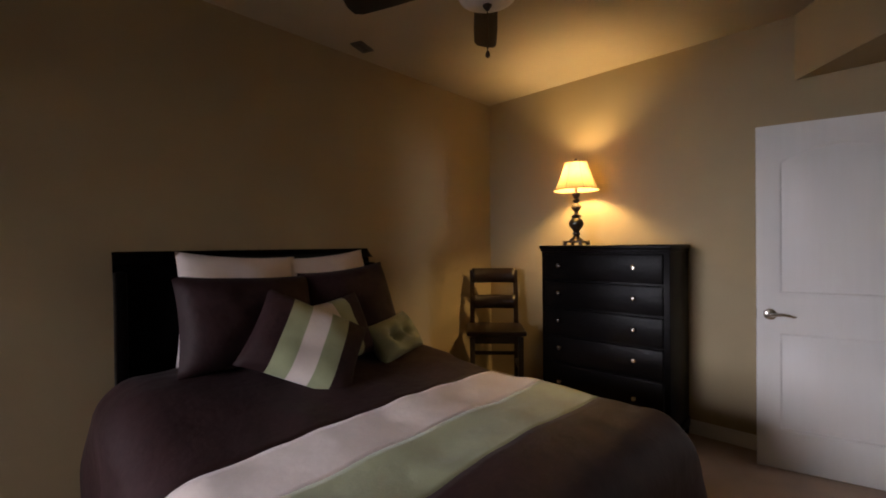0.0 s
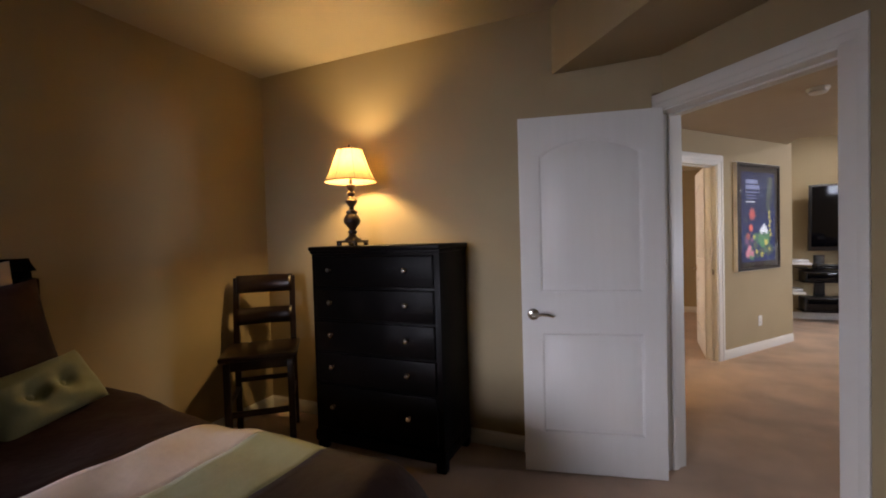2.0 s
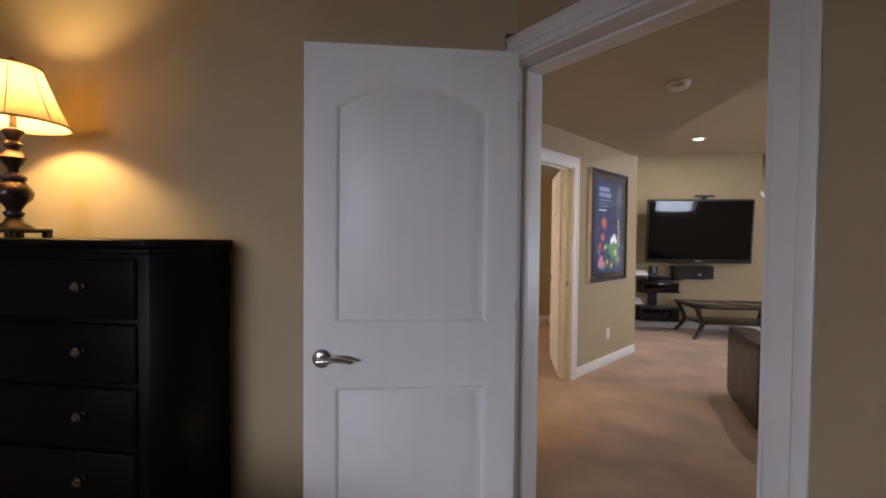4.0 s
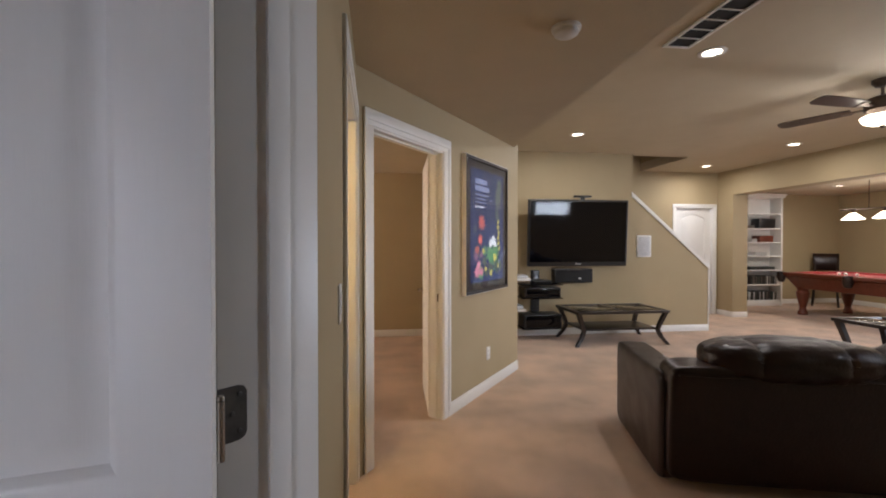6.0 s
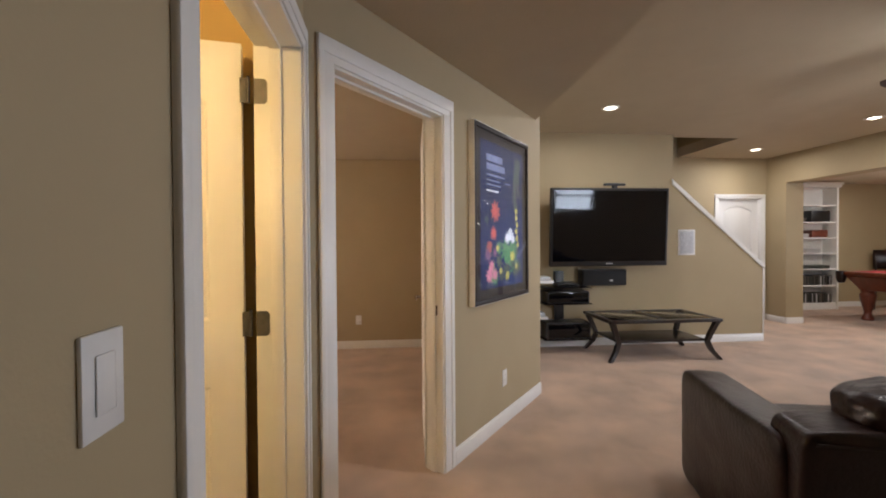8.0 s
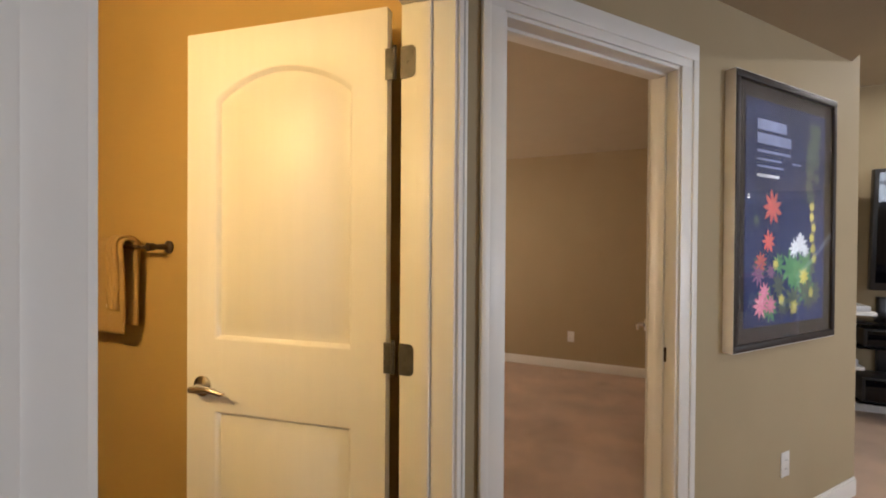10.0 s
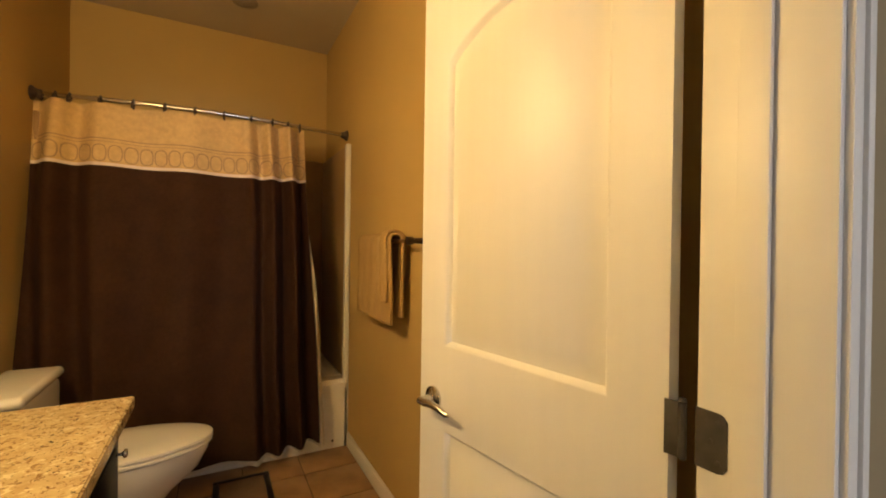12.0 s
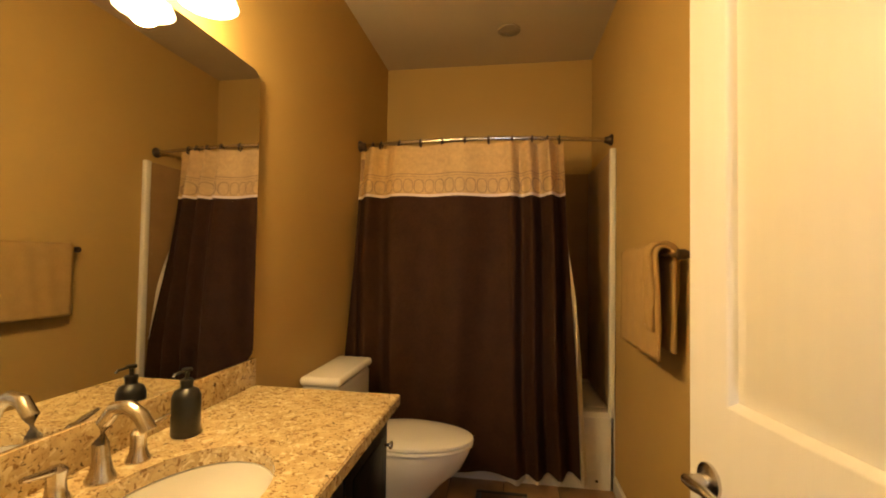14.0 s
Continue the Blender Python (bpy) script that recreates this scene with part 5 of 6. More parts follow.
for sx in (-1, 1):
    for sy in (-1, 1):
        part("leg", lathe(bmesh.new(), [(0.075, 0), (0.085, 0.02), (0.075, 0.06), (0.055, 0.09), (0.05, 0.14), (0.075, 0.24), (0.10, 0.34), (0.11, 0.42), (0.085, 0.46), (0.10, 0.50), (0.10, 0.53)], 20, Matrix.Translation((sx * (L2 - 0.28), sy * (B2 - 0.24), 0))), MAHOGANY, PT)
    for sy in (-1, 1):
        part("pocket", lathe(bmesh.new(), [(0.0, 0.60), (0.05, 0.61), (0.07, 0.68), (0.075, 0.79), (0.065, 0.806), (0.055, 0.80)], 16, Matrix.Translation((sx * (L2 - 0.03), sy * (B2 - 0.03), 0))), LEATHER, PT, "dark leather pocket")
for sy in (-1, 1):
    part("pocket", lathe(bmesh.new(), [(0.0, 0.60), (0.05, 0.61), (0.07, 0.68), (0.075, 0.79), (0.065, 0.806), (0.055, 0.80)], 16, Matrix.Translation((0, sy * (B2 - 0.0), 0))), LEATHER, PT, "dark leather pocket")
for bx, by in ((0.55, 0.1), (0.62, 0.16), (0.48, 0.18), (0.40, 0.05)):
    t = thing("pool_ball", "pale billiard ball on red felt", "ball", pose(10.02 + bx, -8.47 + by, 0.768), "pool balls")
    part("ball", lathe(bmesh.new(), [(0.0285 * math.sin(a * math.pi / 8), 0.0285 - 0.0285 * math.cos(a * math.pi / 8)) for a in range(9)], 14), WHITEPLASTIC, t)

PL = thing("pendant_light", "three-shade billiard pendant light with white glass shades", "pendant light", pose(9.98, -8.40, 1.78))
bm = bmesh.new()
tube(bm, [(-0.72, 0, 0.18), (0.72, 0, 0.18)], 0.012, 10)
part("bar", bm, BRONZE, PL)
for sx in (-0.25, 0.25):
    bm = bmesh.new()
    tube(bm, [(sx, 0, 0.18), (sx, 0, 0.668)], 0.006, 8)
    part("stem", bm, BRONZE, PL)
for px in (-0.5, 0.0, 0.5):
    part("shade", lathe(bmesh.new(), [(0.035, 0.115), (0.06, 0.10), (0.165, 0.0), (0.158, 0.0), (0.055, 0.095), (0.03, 0.108)], 28, Matrix.Translation((px, 0, 0))), FANGLOW, PL, "lit white glass cone").visible_shadow = False
    part("socket", lathe(bmesh.new(), [(0.02, 0.18), (0.035, 0.165), (0.035, 0.11), (0.0, 0.11)], 16, Matrix.Translation((px, 0, 0))), BRONZE, PL)

BC = thing("bar_chair", "dark wooden bar chair with a solid leather back", "chair", pose(11.95, -9.55, 0, 0, 0, -50))
part("seat", slab(-0.21, -0.21, 0.56, 0.21, 0.21, 0.60, 0.012), DARKWOOD, BC)
for sx in (-1, 1):
    for sy in (-1, 1):
        bm = bmesh.new()
        tube(bm, [(sx * 0.17, sy * 0.17, 0.57), (sx * 0.21, sy * 0.21, 0.0)], 0.02, 8)
        part("leg", bm, DARKWOOD, BC)
for k in (0, 5):
    bm = bmesh.new()
    tube(bm, [(0.18, -0.17 + k * 0.068, 0.59), (0.24, -0.19 + k * 0.076, 1.02)], 0.018, 8)
    part("back_post", bm, DARKWOOD, BC)
bm = bmesh.new()
sheet(bm, lambda u, v: (0.215 + 0.02 * (1 - (2 * u - 1) ** 2) + v * 0.045, -0.22 + 0.44 * u, 0.76 + 0.37 * v), 10, 3)
o = part("back_panel", bm, LEATHER, BC, "dark leather back panel")
o.modifiers.new("thickness", "SOLIDIFY").thickness = 0.022

# ---- bathroom things ----
VA = thing("vanity_cabinet", "black bathroom vanity cabinet under a granite top", "cabinet", pose(4.756, 0.835, 0))
bm = bmesh.new()
for a in ((0.0, -0.64, 0.02, 0.63), (0.525, -0.64, 0.545, 0.63), (0.02, -0.64, 0.525, -0.62), (0.02, 0.61, 0.525, 0.63)):
    box(bm, a[0], a[1], 0.10, a[2], a[3], 0.776)
box(bm, 0.02, -0.62, 0.10, 0.525, 0.61, 0.12)
part("body", bm, BLACKWOOD, VA)
part("toe_kick", slab(0.0, -0.62, 0.0, 0.47, 0.61, 0.10), BLACKWOOD, VA)
for y0, y1 in ((-0.62, -0.21), (-0.20, 0.20), (0.21, 0.61)):
    dr = part("door", slab(0.545, y0, 0.12, 0.563, y1, 0.755, 0.003), BLACKWOOD, VA)
    part("panel", slab(0.561, y0 + 0.06, 0.18, 0.567, y1 - 0.06, 0.695, 0.005), BLACKWOOD, dr)
    part("knob", lathe(bmesh.new(), [(0.005, 0), (0.005, 0.014), (0.014, 0.02), (0.012, 0.028), (0, 0.03)], 14, Matrix.Translation((0.563, y1 - 0.03, 0.66)) @ Matrix.Rotation(radians(90), 4, "Y")), NICKEL, dr, "small nickel knob")

# granite top with an oval cut-out
CT = thing("granite_countertop", "speckled tan granite countertop with backsplash", "countertop", pose(4.756, 0.835, 0.777))
SX, SY, RX, RY = 0.315, -0.075, 0.165, 0.225
bm = bmesh.new()
X0, X1, Y0, Y1, T = 0.0, 0.597, -0.655, 0.655, 0.038
N = 64
ell, rec = [], []
for i in range(N):
    a = 2 * math.pi * i / N
    c, s_ = math.cos(a), math.sin(a)
    ell.append((SX + RX * c, SY + RY * s_))
    t = min(((X1 - SX) if c > 0 else (SX - X0)) / max(abs(c), 1e-6), ((Y1 - SY) if s_ > 0 else (SY - Y0)) / max(abs(s_), 1e-6))
    rec.append([SX + c * t, SY + s_ * t])
for cx, cy in ((X0, Y0), (X1, Y0), (X1, Y1), (X0, Y1)):
    k = min(range(N), key=lambda i: (rec[i][0] - cx) ** 2 + (rec[i][1] - cy) ** 2)
    rec[k] = [cx, cy]
L = [[bm.verts.new((x, y, z)) for x, y in pts] for pts, z in ((ell, 0), (ell, T), (rec, T), (rec, 0))]
for a, b in ((0, 1), (1, 2), (2, 3), (3, 0)):
    for i in range(N):
        j = (i + 1) % N
        bm.faces.new((L[a][i], L[a][j], L[b][j], L[b][i]))
bmesh.ops.recalc_face_normals(bm, faces=bm.faces[:])
es = [e for e in bm.edges if len(e.link_faces) == 2 and e.calc_face_angle(0) > 1.0 and all(v.co.z > T - 0.001 for v in e.verts)]
bmesh.ops.bevel(bm, geom=es, offset=0.004, segments=2, affect="EDGES")
part("slab", bm, GRANITE, CT)
part("backsplash", slab(0.001, Y0, T, 0.021, Y1, T + 0.104, 0.003), GRANITE, CT)
part("side_splash", slab(0.022, Y0, T, 0.55, Y0 + 0.02, T + 0.104, 0.003), GRANITE, CT)
SK = thing("sink", "white oval undermount porcelain sink", "sink", pose(4.756 + SX, 0.835 + SY, 0.777))
part("bowl", lathe(bmesh.new(), [(1.10, -0.003), (0.99, -0.003), (0.96, -0.03), (0.88, -0.08), (0.70, -0.12), (0.40, -0.14), (0.12, -0.146)], 48, None, RX, RY, caps=False), PORCELAIN, SK)
part("drain", lathe(bmesh.new(), [(0.0, -0.140), (0.022, -0.140), (0.024, -0.144), (0.0, -0.146)], 20), NICKEL, SK, "nickel drain")

FA = thing("faucet", "brushed nickel widespread faucet with arched spout", "faucet", pose(4.862, 0.775, 0.8155))
bm = bmesh.new()
lathe(bm, [(0.030, 0), (0.030, 0.006), (0.022, 0.02), (0.017, 0.05), (0.0, 0.05)], 20)
tube(bm, [(0, 0, 0.03), (-0.004, 0, 0.08), (0.004, 0, 0.125), (0.03, 0, 0.158), (0.065, 0, 0.163), (0.095, 0, 0.145), (0.115, 0, 0.115)], [0.017, 0.0165, 0.016, 0.016, 0.016, 0.0155, 0.0165], 14)
part("spout", bm, NICKEL, FA)
for sy in (-1, 1):
    bm = bmesh.new()
    y = sy * 0.095
    lathe(bm, [(0.027, 0), (0.027, 0.005), (0.019, 0.02), (0.016, 0.045), (0.019, 0.066), (0.012, 0.074), (0.0, 0.076)], 18, Matrix.Translation((0.0, y, 0)))
    tube(bm, [(0.0, y, 0.066), (0.01, y + sy * 0.03, 0.074), (0.016, y + sy * 0.075, 0.084)], [0.009, 0.008, 0.005], 10)
    part("tap_handle", bm, NICKEL, FA)
SB = thing("soap_dispenser", "black bottle soap dispenser with pump on the counter", "soap dispenser", pose(4.86, 1.025, 0.8155))
part("bottle", lathe(bmesh.new(), [(0.034, 0.0), (0.037, 0.004), (0.037, 0.105), (0.030, 0.122), (0.016, 0.13), (0.016, 0.14), (0, 0.14)], 24), BLACKPLASTIC, SB)
bm = bmesh.new()
lathe(bm, [(0.017, 0.14), (0.017, 0.152), (0.006, 0.154), (0.006, 0.172), (0.013, 0.174), (0.013, 0.182), (0.0, 0.183)], 16)
tube(bm, [(0, 0, 0.178), (0.0, -0.045, 0.176), (0.0, -0.05, 0.170)], 0.004, 8)
part("pump", bm, BLACKPLASTIC, SB)

MI = thing("wall_mirror", "large frameless rectangular wall mirror above the vanity", "mirror", pose(4.764, 0.84, 0, 0, 0, -0.4))
bm = bmesh.new()
rim = []
for cy, cz, a0 in ((0.585, 1.985, 0), (-0.595, 1.985, 90), (-0.595, 0.967, 180), (0.585, 0.967, 270)):
    rim += [(cy + 0.045 * math.cos(radians(a0 + k * 15)), cz + 0.045 * math.sin(radians(a0 + k * 15))) for k in range(7)]
lo = [bm.verts.new((0.001, y, z)) for y, z in rim]
hi = [bm.verts.new((0.006, y, z)) for y, z in rim]
bm.faces.new(lo), bm.faces.new(hi)
for i in range(len(rim)):
    bm.faces.new((lo[i], lo[i - 1], hi[i - 1], hi[i]))
part("mirror_glass", bm, MIRROR, MI, "", True)
VL = thing("vanity_light", "three-light vanity fixture with glowing glass shades", "wall light", pose(4.757, 0.80, 2.165))
part("back_plate", slab(0.0, -0.30, -0.03, 0.018, 0.30, 0.05, 0.006, 2), BRONZE, VL)
for vy in (-0.24, 0.0, 0.24):
    bm = bmesh.new()
    tube(bm, [(0.015, vy, 0.01), (0.09, vy, 0.03), (0.12, vy, 0.01)], 0.008, 8)
    part("arm", bm, BRONZE, VL)
    part("shade", lathe(bmesh.new(), [(0.028, 0.01), (0.040, -0.005), (0.062, -0.06), (0.068, -0.10), (0.080, -0.128), (0.076, -0.128), (0.064, -0.10), (0.058, -0.06), (0.034, 0.0)], 28, Matrix.Translation((0.12, vy, 0.0))), VANGLOW, VL, "glowing frosted bell shade").visible_shadow = False

TO = thing("toilet", "white porcelain two-piece toilet with closed lid", "toilet", pose(4.757, 2.10, 0))
part("tank", slab(0.012, -0.235, 0.39, 0.205, 0.235, 0.705, 0.028, 4), PORCELAIN, TO)
part("tank_lid", slab(0.006, -0.244, 0.700, 0.216, 0.244, 0.748, 0.023, 5), PORCELAIN, TO)
part("flush_lever", slab(0.205, -0.20, 0.64, 0.225, -0.12, 0.655, 0.005), NICKEL, TO, "nickel flush lever")


def egg(u, cx, rx, ry, z):
    a = 2 * math.pi * u
    c = math.cos(a)
    return (cx + rx * c * (1.0 if c > 0 else 0.86), ry * math.sin(a) * (1 - 0.08 * c), z)


def egg_stack(levels, n=40):
    bm = bmesh.new()
    rings = [[bm.verts.new(egg(i / n, *lv)) for i in range(n)] for lv in levels]
    for a, b in zip(rings, rings[1:]):
        for i in range(n):
            bm.faces.new((a[i], a[(i + 1) % n], b[(i + 1) % n], b[i]))
    bm.faces.new(rings[0]), bm.faces.new(rings[-1])
    return bm


part("bowl", egg_stack([(0.40, 0.20, 0.115, 0.0), (0.40, 0.205, 0.12, 0.03), (0.40, 0.19, 0.112, 0.10), (0.44, 0.235, 0.138, 0.20), (0.48, 0.285, 0.172, 0.28), (0.50, 0.305, 0.185, 0.36), (0.50, 0.31, 0.188, 0.385)]), PORCELAIN, TO)
part("seat", egg_stack([(0.50, 0.315, 0.190, 0.387), (0.50, 0.322, 0.196, 0.392), (0.50, 0.322, 0.196, 0.402), (0.50, 0.316, 0.191, 0.407)]), PORCELAIN, TO)
part("lid", egg_stack([(0.50, 0.316, 0.191, 0.410), (0.50, 0.324, 0.197, 0.415), (0.50, 0.322, 0.195, 0.426), (0.50, 0.29, 0.175, 0.433), (0.50, 0.15, 0.10, 0.437)]), PORCELAIN, TO)
part("bowl_neck", slab(0.02, -0.10, 0.10, 0.30, 0.10, 0.385, 0.04, 4), PORCELAIN, TO)

# tub and surround
TU = thing("bathtub", "white fibreglass bathtub with surround behind the curtain", "bathtub", pose(4.757, 2.53, 0))
bm = bmesh.new()
prof = [(0.0, 0.0), (0.0, 0.42), (0.02, 0.445), (0.08, 0.45), (0.12, 0.44), (0.18, 0.12), (0.60, 0.12), (0.68, 0.44), (0.745, 0.45), (0.745, 0.0)]
lo = [bm.verts.new((0.004, y, z)) for y, z in prof]
hi = [bm.verts.new((1.599, y, z)) for y, z in prof]
for i in range(len(prof) - 1):
    bm.faces.new((lo[i], lo[i + 1], hi[i + 1], hi[i]))
part("tub", bm, FIBREGLASS, TU)
part("rim_block", slab(1.46, 0.10, 0.12, 1.599, 0.68, 0.448, 0.03, 3), FIBREGLASS, TU)
# panels behind the curtain carry its shade as colour; the flange stays white
part("surround_side", slab(1.578, 0.05, 0.45, 1.602, 0.745, 1.98, 0.006), SURROUND, TU, "shower surround panel coloured tan for the curtain's shade")
part("surround_flange", slab(1.568, 0.0, 0.0, 1.602, 0.05, 1.985, 0.010, 3), FIBREGLASS, TU)
part("surround_side", slab(0.002, 0.13, 0.45, 0.026, 0.745, 1.98, 0.006), SURROUND, TU, "shower surround panel coloured tan for the curtain's shade")
part("surround_back", slab(0.026, 0.725, 0.45, 1.578, 0.748, 1.98, 0.006), SURROUND, TU, "shower surround panel coloured tan for the curtain's shade")
part("overflow_dot", lathe(bmesh.new(), [(0.008, 0.0), (0.008, -0.002), (0.0, -0.003)], 12, Matrix.Translation((1.50, -0.001, 0.06)) @ Matrix.Rotation(radians(-90), 4, "X")), BRONZE, TU)

RODZ = 2.062


def rod_y(x):
    u = (x - 4.775) / (6.345 - 4.775)
    return 2.645 - 0.10 * math.sin(math.pi * min(max(u, 0), 1))


RO = thing("curtain_rod", "curved bronze and nickel shower curtain rod", "curtain rod", pose(0, 0, 0))
bm = bmesh.new()
tube(bm, [(4.775 + 1.57 * i / 24, rod_y(4.775 + 1.57 * i / 24), RODZ) for i in range(25)], 0.0125, 12)
part("rod", bm, NICKEL, RO)
for x, sg in ((4.757, 1), (6.359, -1)):
    part("flange", lathe(bmesh.new(), [(0.036, 0), (0.036, 0.008), (0.024, 0.02), (0.018, 0.045), (0, 0.045)], 20, Matrix.Translation((x, 2.645, RODZ)) @ Matrix.Rotation(radians(90 * sg), 4, "Y")), BRONZE, RO, "dark bronze end flange")

CU = thing("shower_curtain", "dark brown shower curtain with cream ring-pattern band", "curtain", pose(0, 0, 0))
CX0, CX1 = 4.80, 6.06


def curtain_pt(u, z, off=0.0):
    """Folds are deep at both gathered ends and shallow in the middle; the hem spreads."""
    drop = (2.03 - z) / 1.95
    x = CX0 - 0.042 + (CX1 - CX0 + 0.042 + 0.085 * drop) * u
    edge = max(0.0, 1 - u / 0.22) + max(0.0, (u - 0.74) / 0.26)
    amp = 0.026 + 0.032 * min(1, edge) + 0.010 * drop
    ph = 2 * math.pi * (2.2 * u + 1.5 * max(0, 0.22 - u) / 0.22 + 1.3 * max(0, u - 0.74) / 0.26)
    w = amp * math.sin(ph * 1.6 + 0.6 * math.sin(3 * z)) + 0.010 * drop * math.sin(17 * u + 2 * z)
    return Vector((x, rod_y(min(x, 6.3)) * (1 - min(1, 1.5 * drop)) + 2.452 * min(1, 1.5 * drop) - 0.012 + w + off, z + (0.02 * math.sin(5.5 * u + 0.5) + 0.030 * abs(math.sin(7.5 * u + 0.4)) * max(0, (u - 0.55) * 2.2)) * drop))


def curtain_piece(name, z0, z1, material, nv, label, off=0.0):
    bm = bmesh.new()
    sheet(bm, lambda u, v: curtain_pt(u, z0 + (z1 - z0) * v, off), 150, nv)
    return part(name, bm, material, CU, label)


curtain_piece("brown_panel", 0.10, 1.705, CURTAIN, 34, "plain dark brown cloth")
curtain_piece("cream_band", 1.705, 2.035, CURTOP, 8, "cream cloth band")
for z, h in ((1.705, 0.016), (1.845, 0.006), (1.83, 0.003)):
    bm = bmesh.new()
    sheet(bm, lambda u, v: curtain_pt(u, z + h * v, -0.004), 150, 2)
    part("piping", bm, CREAMCLOTH if h > 0.01 else CURRING, CU)
for k in range(20):
    uc = 0.025 + k * 0.95 / 19
    bm = bmesh.new()
    n = 30
    ins, outs = [], []
    for i in range(n):
        a = 2 * math.pi * i / n
        ca, sa = math.copysign(abs(math.cos(a)) ** 0.75, math.cos(a)), math.copysign(abs(math.sin(a)) ** 0.75, math.sin(a))
        outs.append(bm.verts.new(curtain_pt(uc + 0.0235 * ca, 1.771 + 0.046 * sa, -0.005)))
        ins.append(bm.verts.new(curtain_pt(uc + 0.0195 * ca, 1.771 + 0.040 * sa, -0.005)))
    for i in range(n):
        j = (i + 1) % n
        bm.faces.new((outs[i], outs[j], ins[j], ins[i]))
    part("embroidered_ring", bm, CURRING, CU)
for k in range(12):
    uc = (0.03, 0.075, 0.12, 0.22, 0.33, 0.44, 0.55, 0.66, 0.77, 0.86, 0.93, 0.985)[k]
    p = curtain_pt(uc, 2.03)
    y = rod_y(p.x)
    bm = bmesh.new()
    tube(bm, [(p.x, y + 0.021 * math.cos(a * math.pi / 8), RODZ - 0.008 + 0.026 * math.sin(a * math.pi / 8)) for a in range(17)], 0.0042, 6)
    tube(bm, [(p.x - 0.005, y - 0.020, RODZ), (p.x - 0.005, y - 0.024, RODZ - 0.035)], 0.005, 6)
    part("hook_ring", bm, BRONZE, CU, "dark bronze curtain hook")
bm = bmesh.new()
sheet(bm, lambda u, v: curtain_pt(0.14 + u * (0.835 + 0.055 * min(1.0, 1.5 * (1 - v))), 0.060 + 1.94 * v + 0.02 * abs(math.sin(9 * u)) * (1 - v), 0.016), 150, 26)
part("liner", bm, LINER, CU, "white liner behind the curtain")

# towel bar with folded towels
TB = thing("towel_bar", "nickel towel bar on the bathroom wall", "towel bar", pose(6.36, 0, 1.34))
bm = bmesh.new()
tube(bm, [(-0.075, 1.385, 0), (-0.075, 2.04, 0)], 0.009, 12)
part("bar", bm, NICKEL, TB)
for y in (1.385, 2.04):
    part("post", lathe(bmesh.new(), [(0.027, 0), (0.027, 0.008), (0.013, 0.016), (0.011, 0.06), (0.017, 0.07), (0.017, 0.09), (0.0, 0.092)], 18, Matrix.Translation((-0.001, y, 0)) @ Matrix.Rotation(radians(-90), 4, "Y")), BRONZE, TB, "dark bronze mounting post")


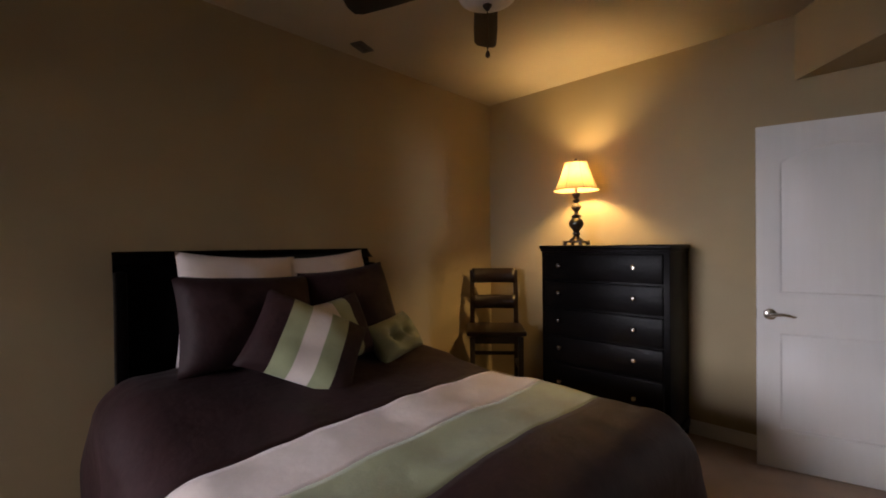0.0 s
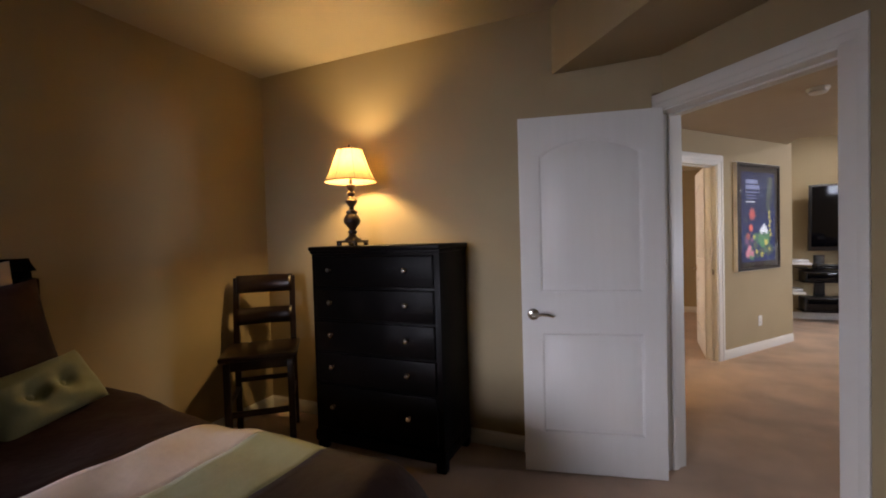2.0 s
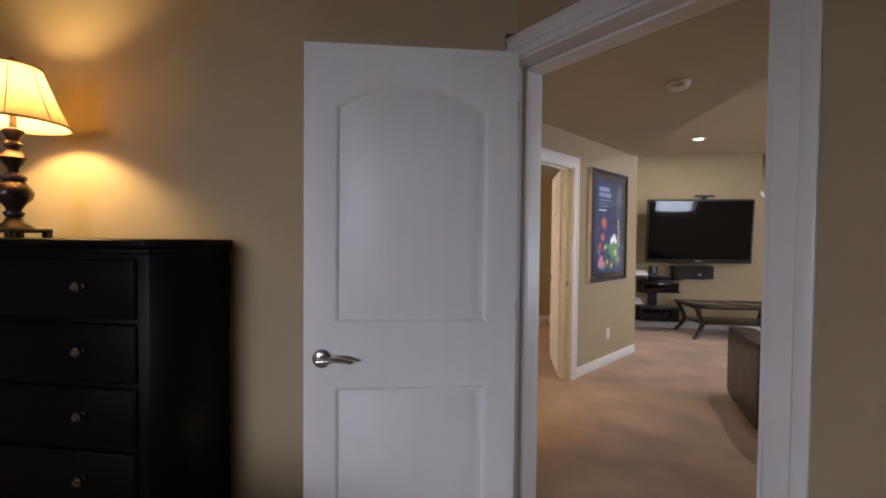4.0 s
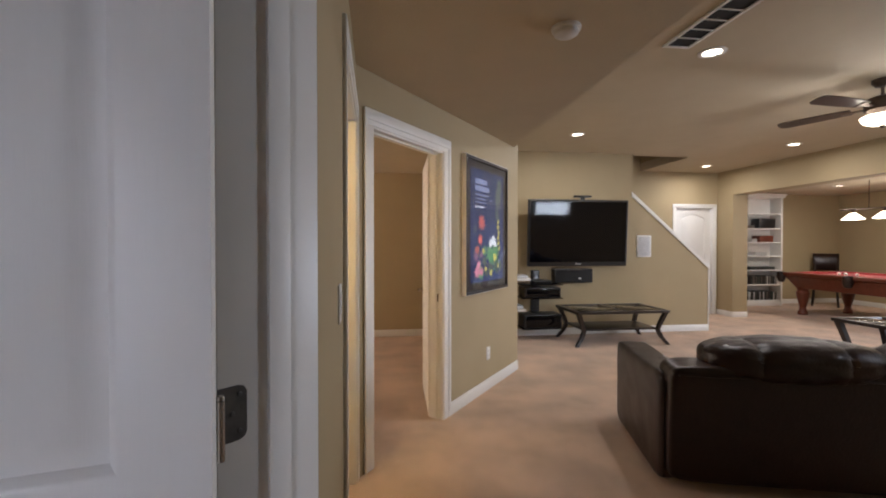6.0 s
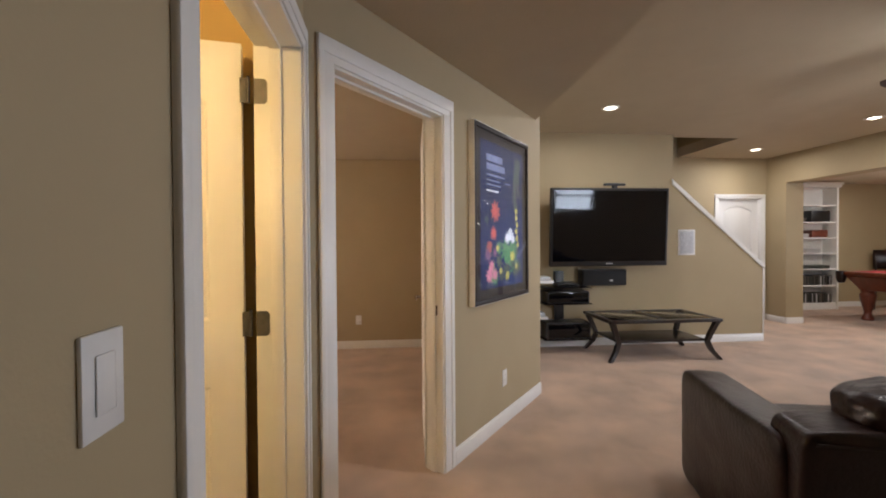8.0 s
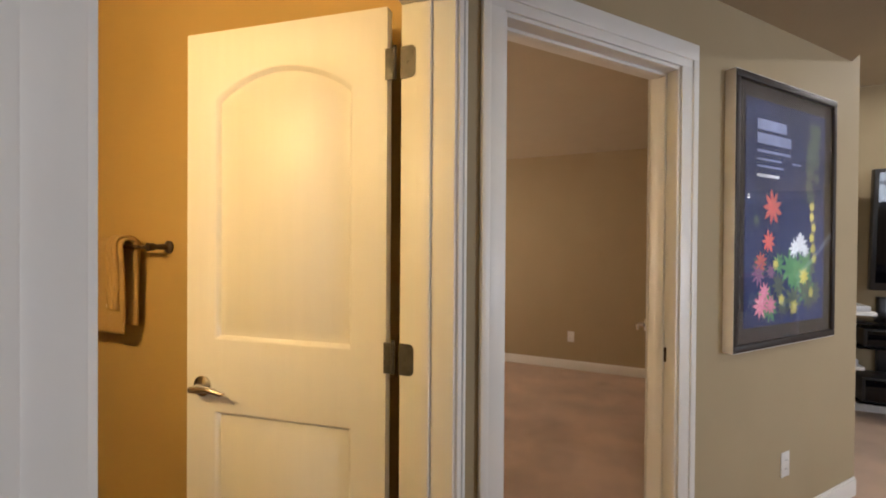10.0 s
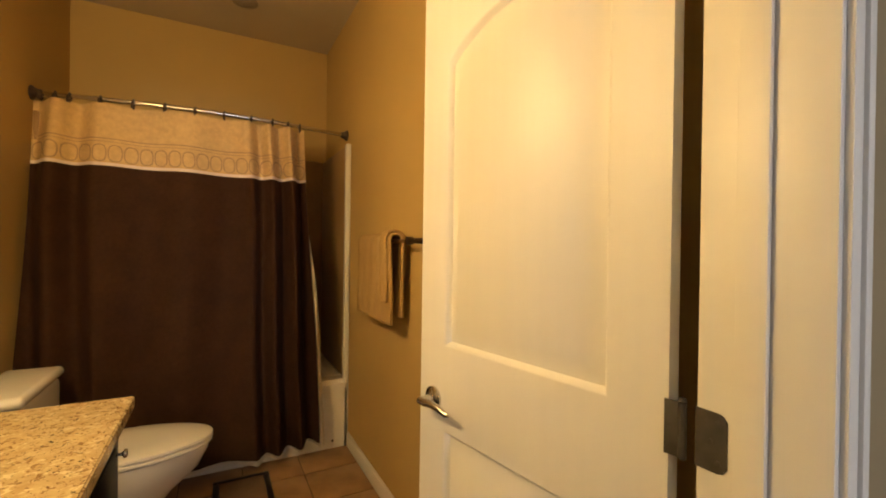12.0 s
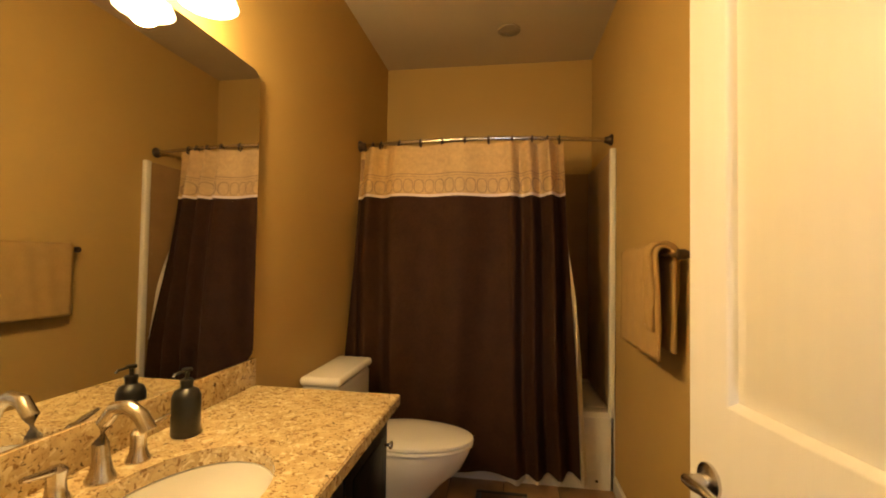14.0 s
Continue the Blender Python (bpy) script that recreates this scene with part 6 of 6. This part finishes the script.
def towel(name, label, y0, y1, drop, material, thick, x, back):
    t = thing(name, label, "towel", pose(6.36, 0, 1.34), "towels on the bar")
    bm = bmesh.new()

    def f(u, v):
        s = (v * 2 - 1)
        a = 0.022 + thick
        if abs(s) < 0.12:
            ang = s / 0.12 * math.pi / 2
            px, pz = a * math.sin(ang), a * math.cos(ang)
        else:
            sg = 1 if s > 0 else -1
            d = (abs(s) - 0.12) / 0.88 * (drop if s < 0 else back)
            px, pz = sg * a * (1 - 0.25 * min(1, d * 4)), -d
        return Vector((x + px + 0.004 * math.sin(30 * u + 8 * v), y0 + (y1 - y0) * u, pz))
    sheet(bm, f, 22, 60)
    o = part("cloth", bm, material, t)
    o.modifiers.new("thickness", "SOLIDIFY").thickness = 0.012
    bm = bmesh.new()
    lim = 0.5 - 0.06 - 0.44 * (drop - 0.13) / drop
    lim2 = 0.5 - 0.06 - 0.44 * (drop - 0.012) / drop
    sheet(bm, lambda u, v: f(u, lim2 + (lim - lim2) * v) + Vector((-0.010, 0, 0)), 22, 6)
    part("woven_band", bm, TOWELBAND, t, "cream woven band")
    return t


towel("bath_towel", "folded tan bath towel with cream woven band", 1.53, 2.0, 0.37, TOWELCLOTH, 0.004, -0.075, 0.34)
towel("hand_towel", "small tan hand towel over the bath towel", 1.55, 1.62, 0.27, TOWELCLOTH, 0.018, -0.075, 0.20)

EVM = mat("vent_grey_paint", (0.34, 0.30, 0.23), 0.6, scale=10)
EV = thing("exhaust_vent", "small round bathroom ceiling vent", "vent", pose(5.73, 2.78, 2.859))
part("ring", lathe(bmesh.new(), [(0.055, 0), (0.075, 0), (0.075, -0.008), (0.055, -0.014)], 28, caps=False), EVM, EV)
part("core", lathe(bmesh.new(), [(0.05, -0.004), (0.03, -0.010), (0.0, -0.012)], 24), EVM, EV)

RG = thing("bath_mat", "dark woven bath mat on the tile floor", "mat", pose(5.72, 2.08, 0.012))
part("mat", slab(-0.13, -0.30, 0, 0.13, 0.30, 0.012, 0.004), mat("bath_mat_cloth", (0.16, 0.10, 0.06), 0.95, scale=80, bump=0.6, bscale=200), RG)
bm = bmesh.new()
for a in ((-0.14, -0.31, 0.14, -0.28), (-0.14, 0.28, 0.14, 0.31), (-0.14, -0.28, -0.11, 0.28), (0.11, -0.28, 0.14, 0.28)):
    box(bm, a[0], a[1], 0.0, a[2], a[3], 0.015, 0.004)
part("border", bm, BLACKPLASTIC, RG, "dark border")

# tile floor of the bathroom
bm = bmesh.new()
box(bm, 4.756, 0.10, 0.0005, 6.359, 2.54, 0.005)
BF = setting("floor_bathroom", bm, GROUT, "brown stone tile bathroom floor", "tile floor")
tile_mesh = None
nx, ny, ts = 5, 8, 0.305
for i in range(nx):
    for j in range(ny):
        x0, y0 = 4.80 + i * (ts + 0.006), 0.11 + j * (ts + 0.006)
        if tile_mesh is None:
            t0 = part("tile", slab(0.0, 0.0, 0.005, ts, ts, 0.011, 0.002), BATHTILE, BF)
            tile_mesh = t0.data
        else:
            t0 = new("tile", tile_mesh)
            t0.parent = BF
        t0.location = (x0, y0, 0)
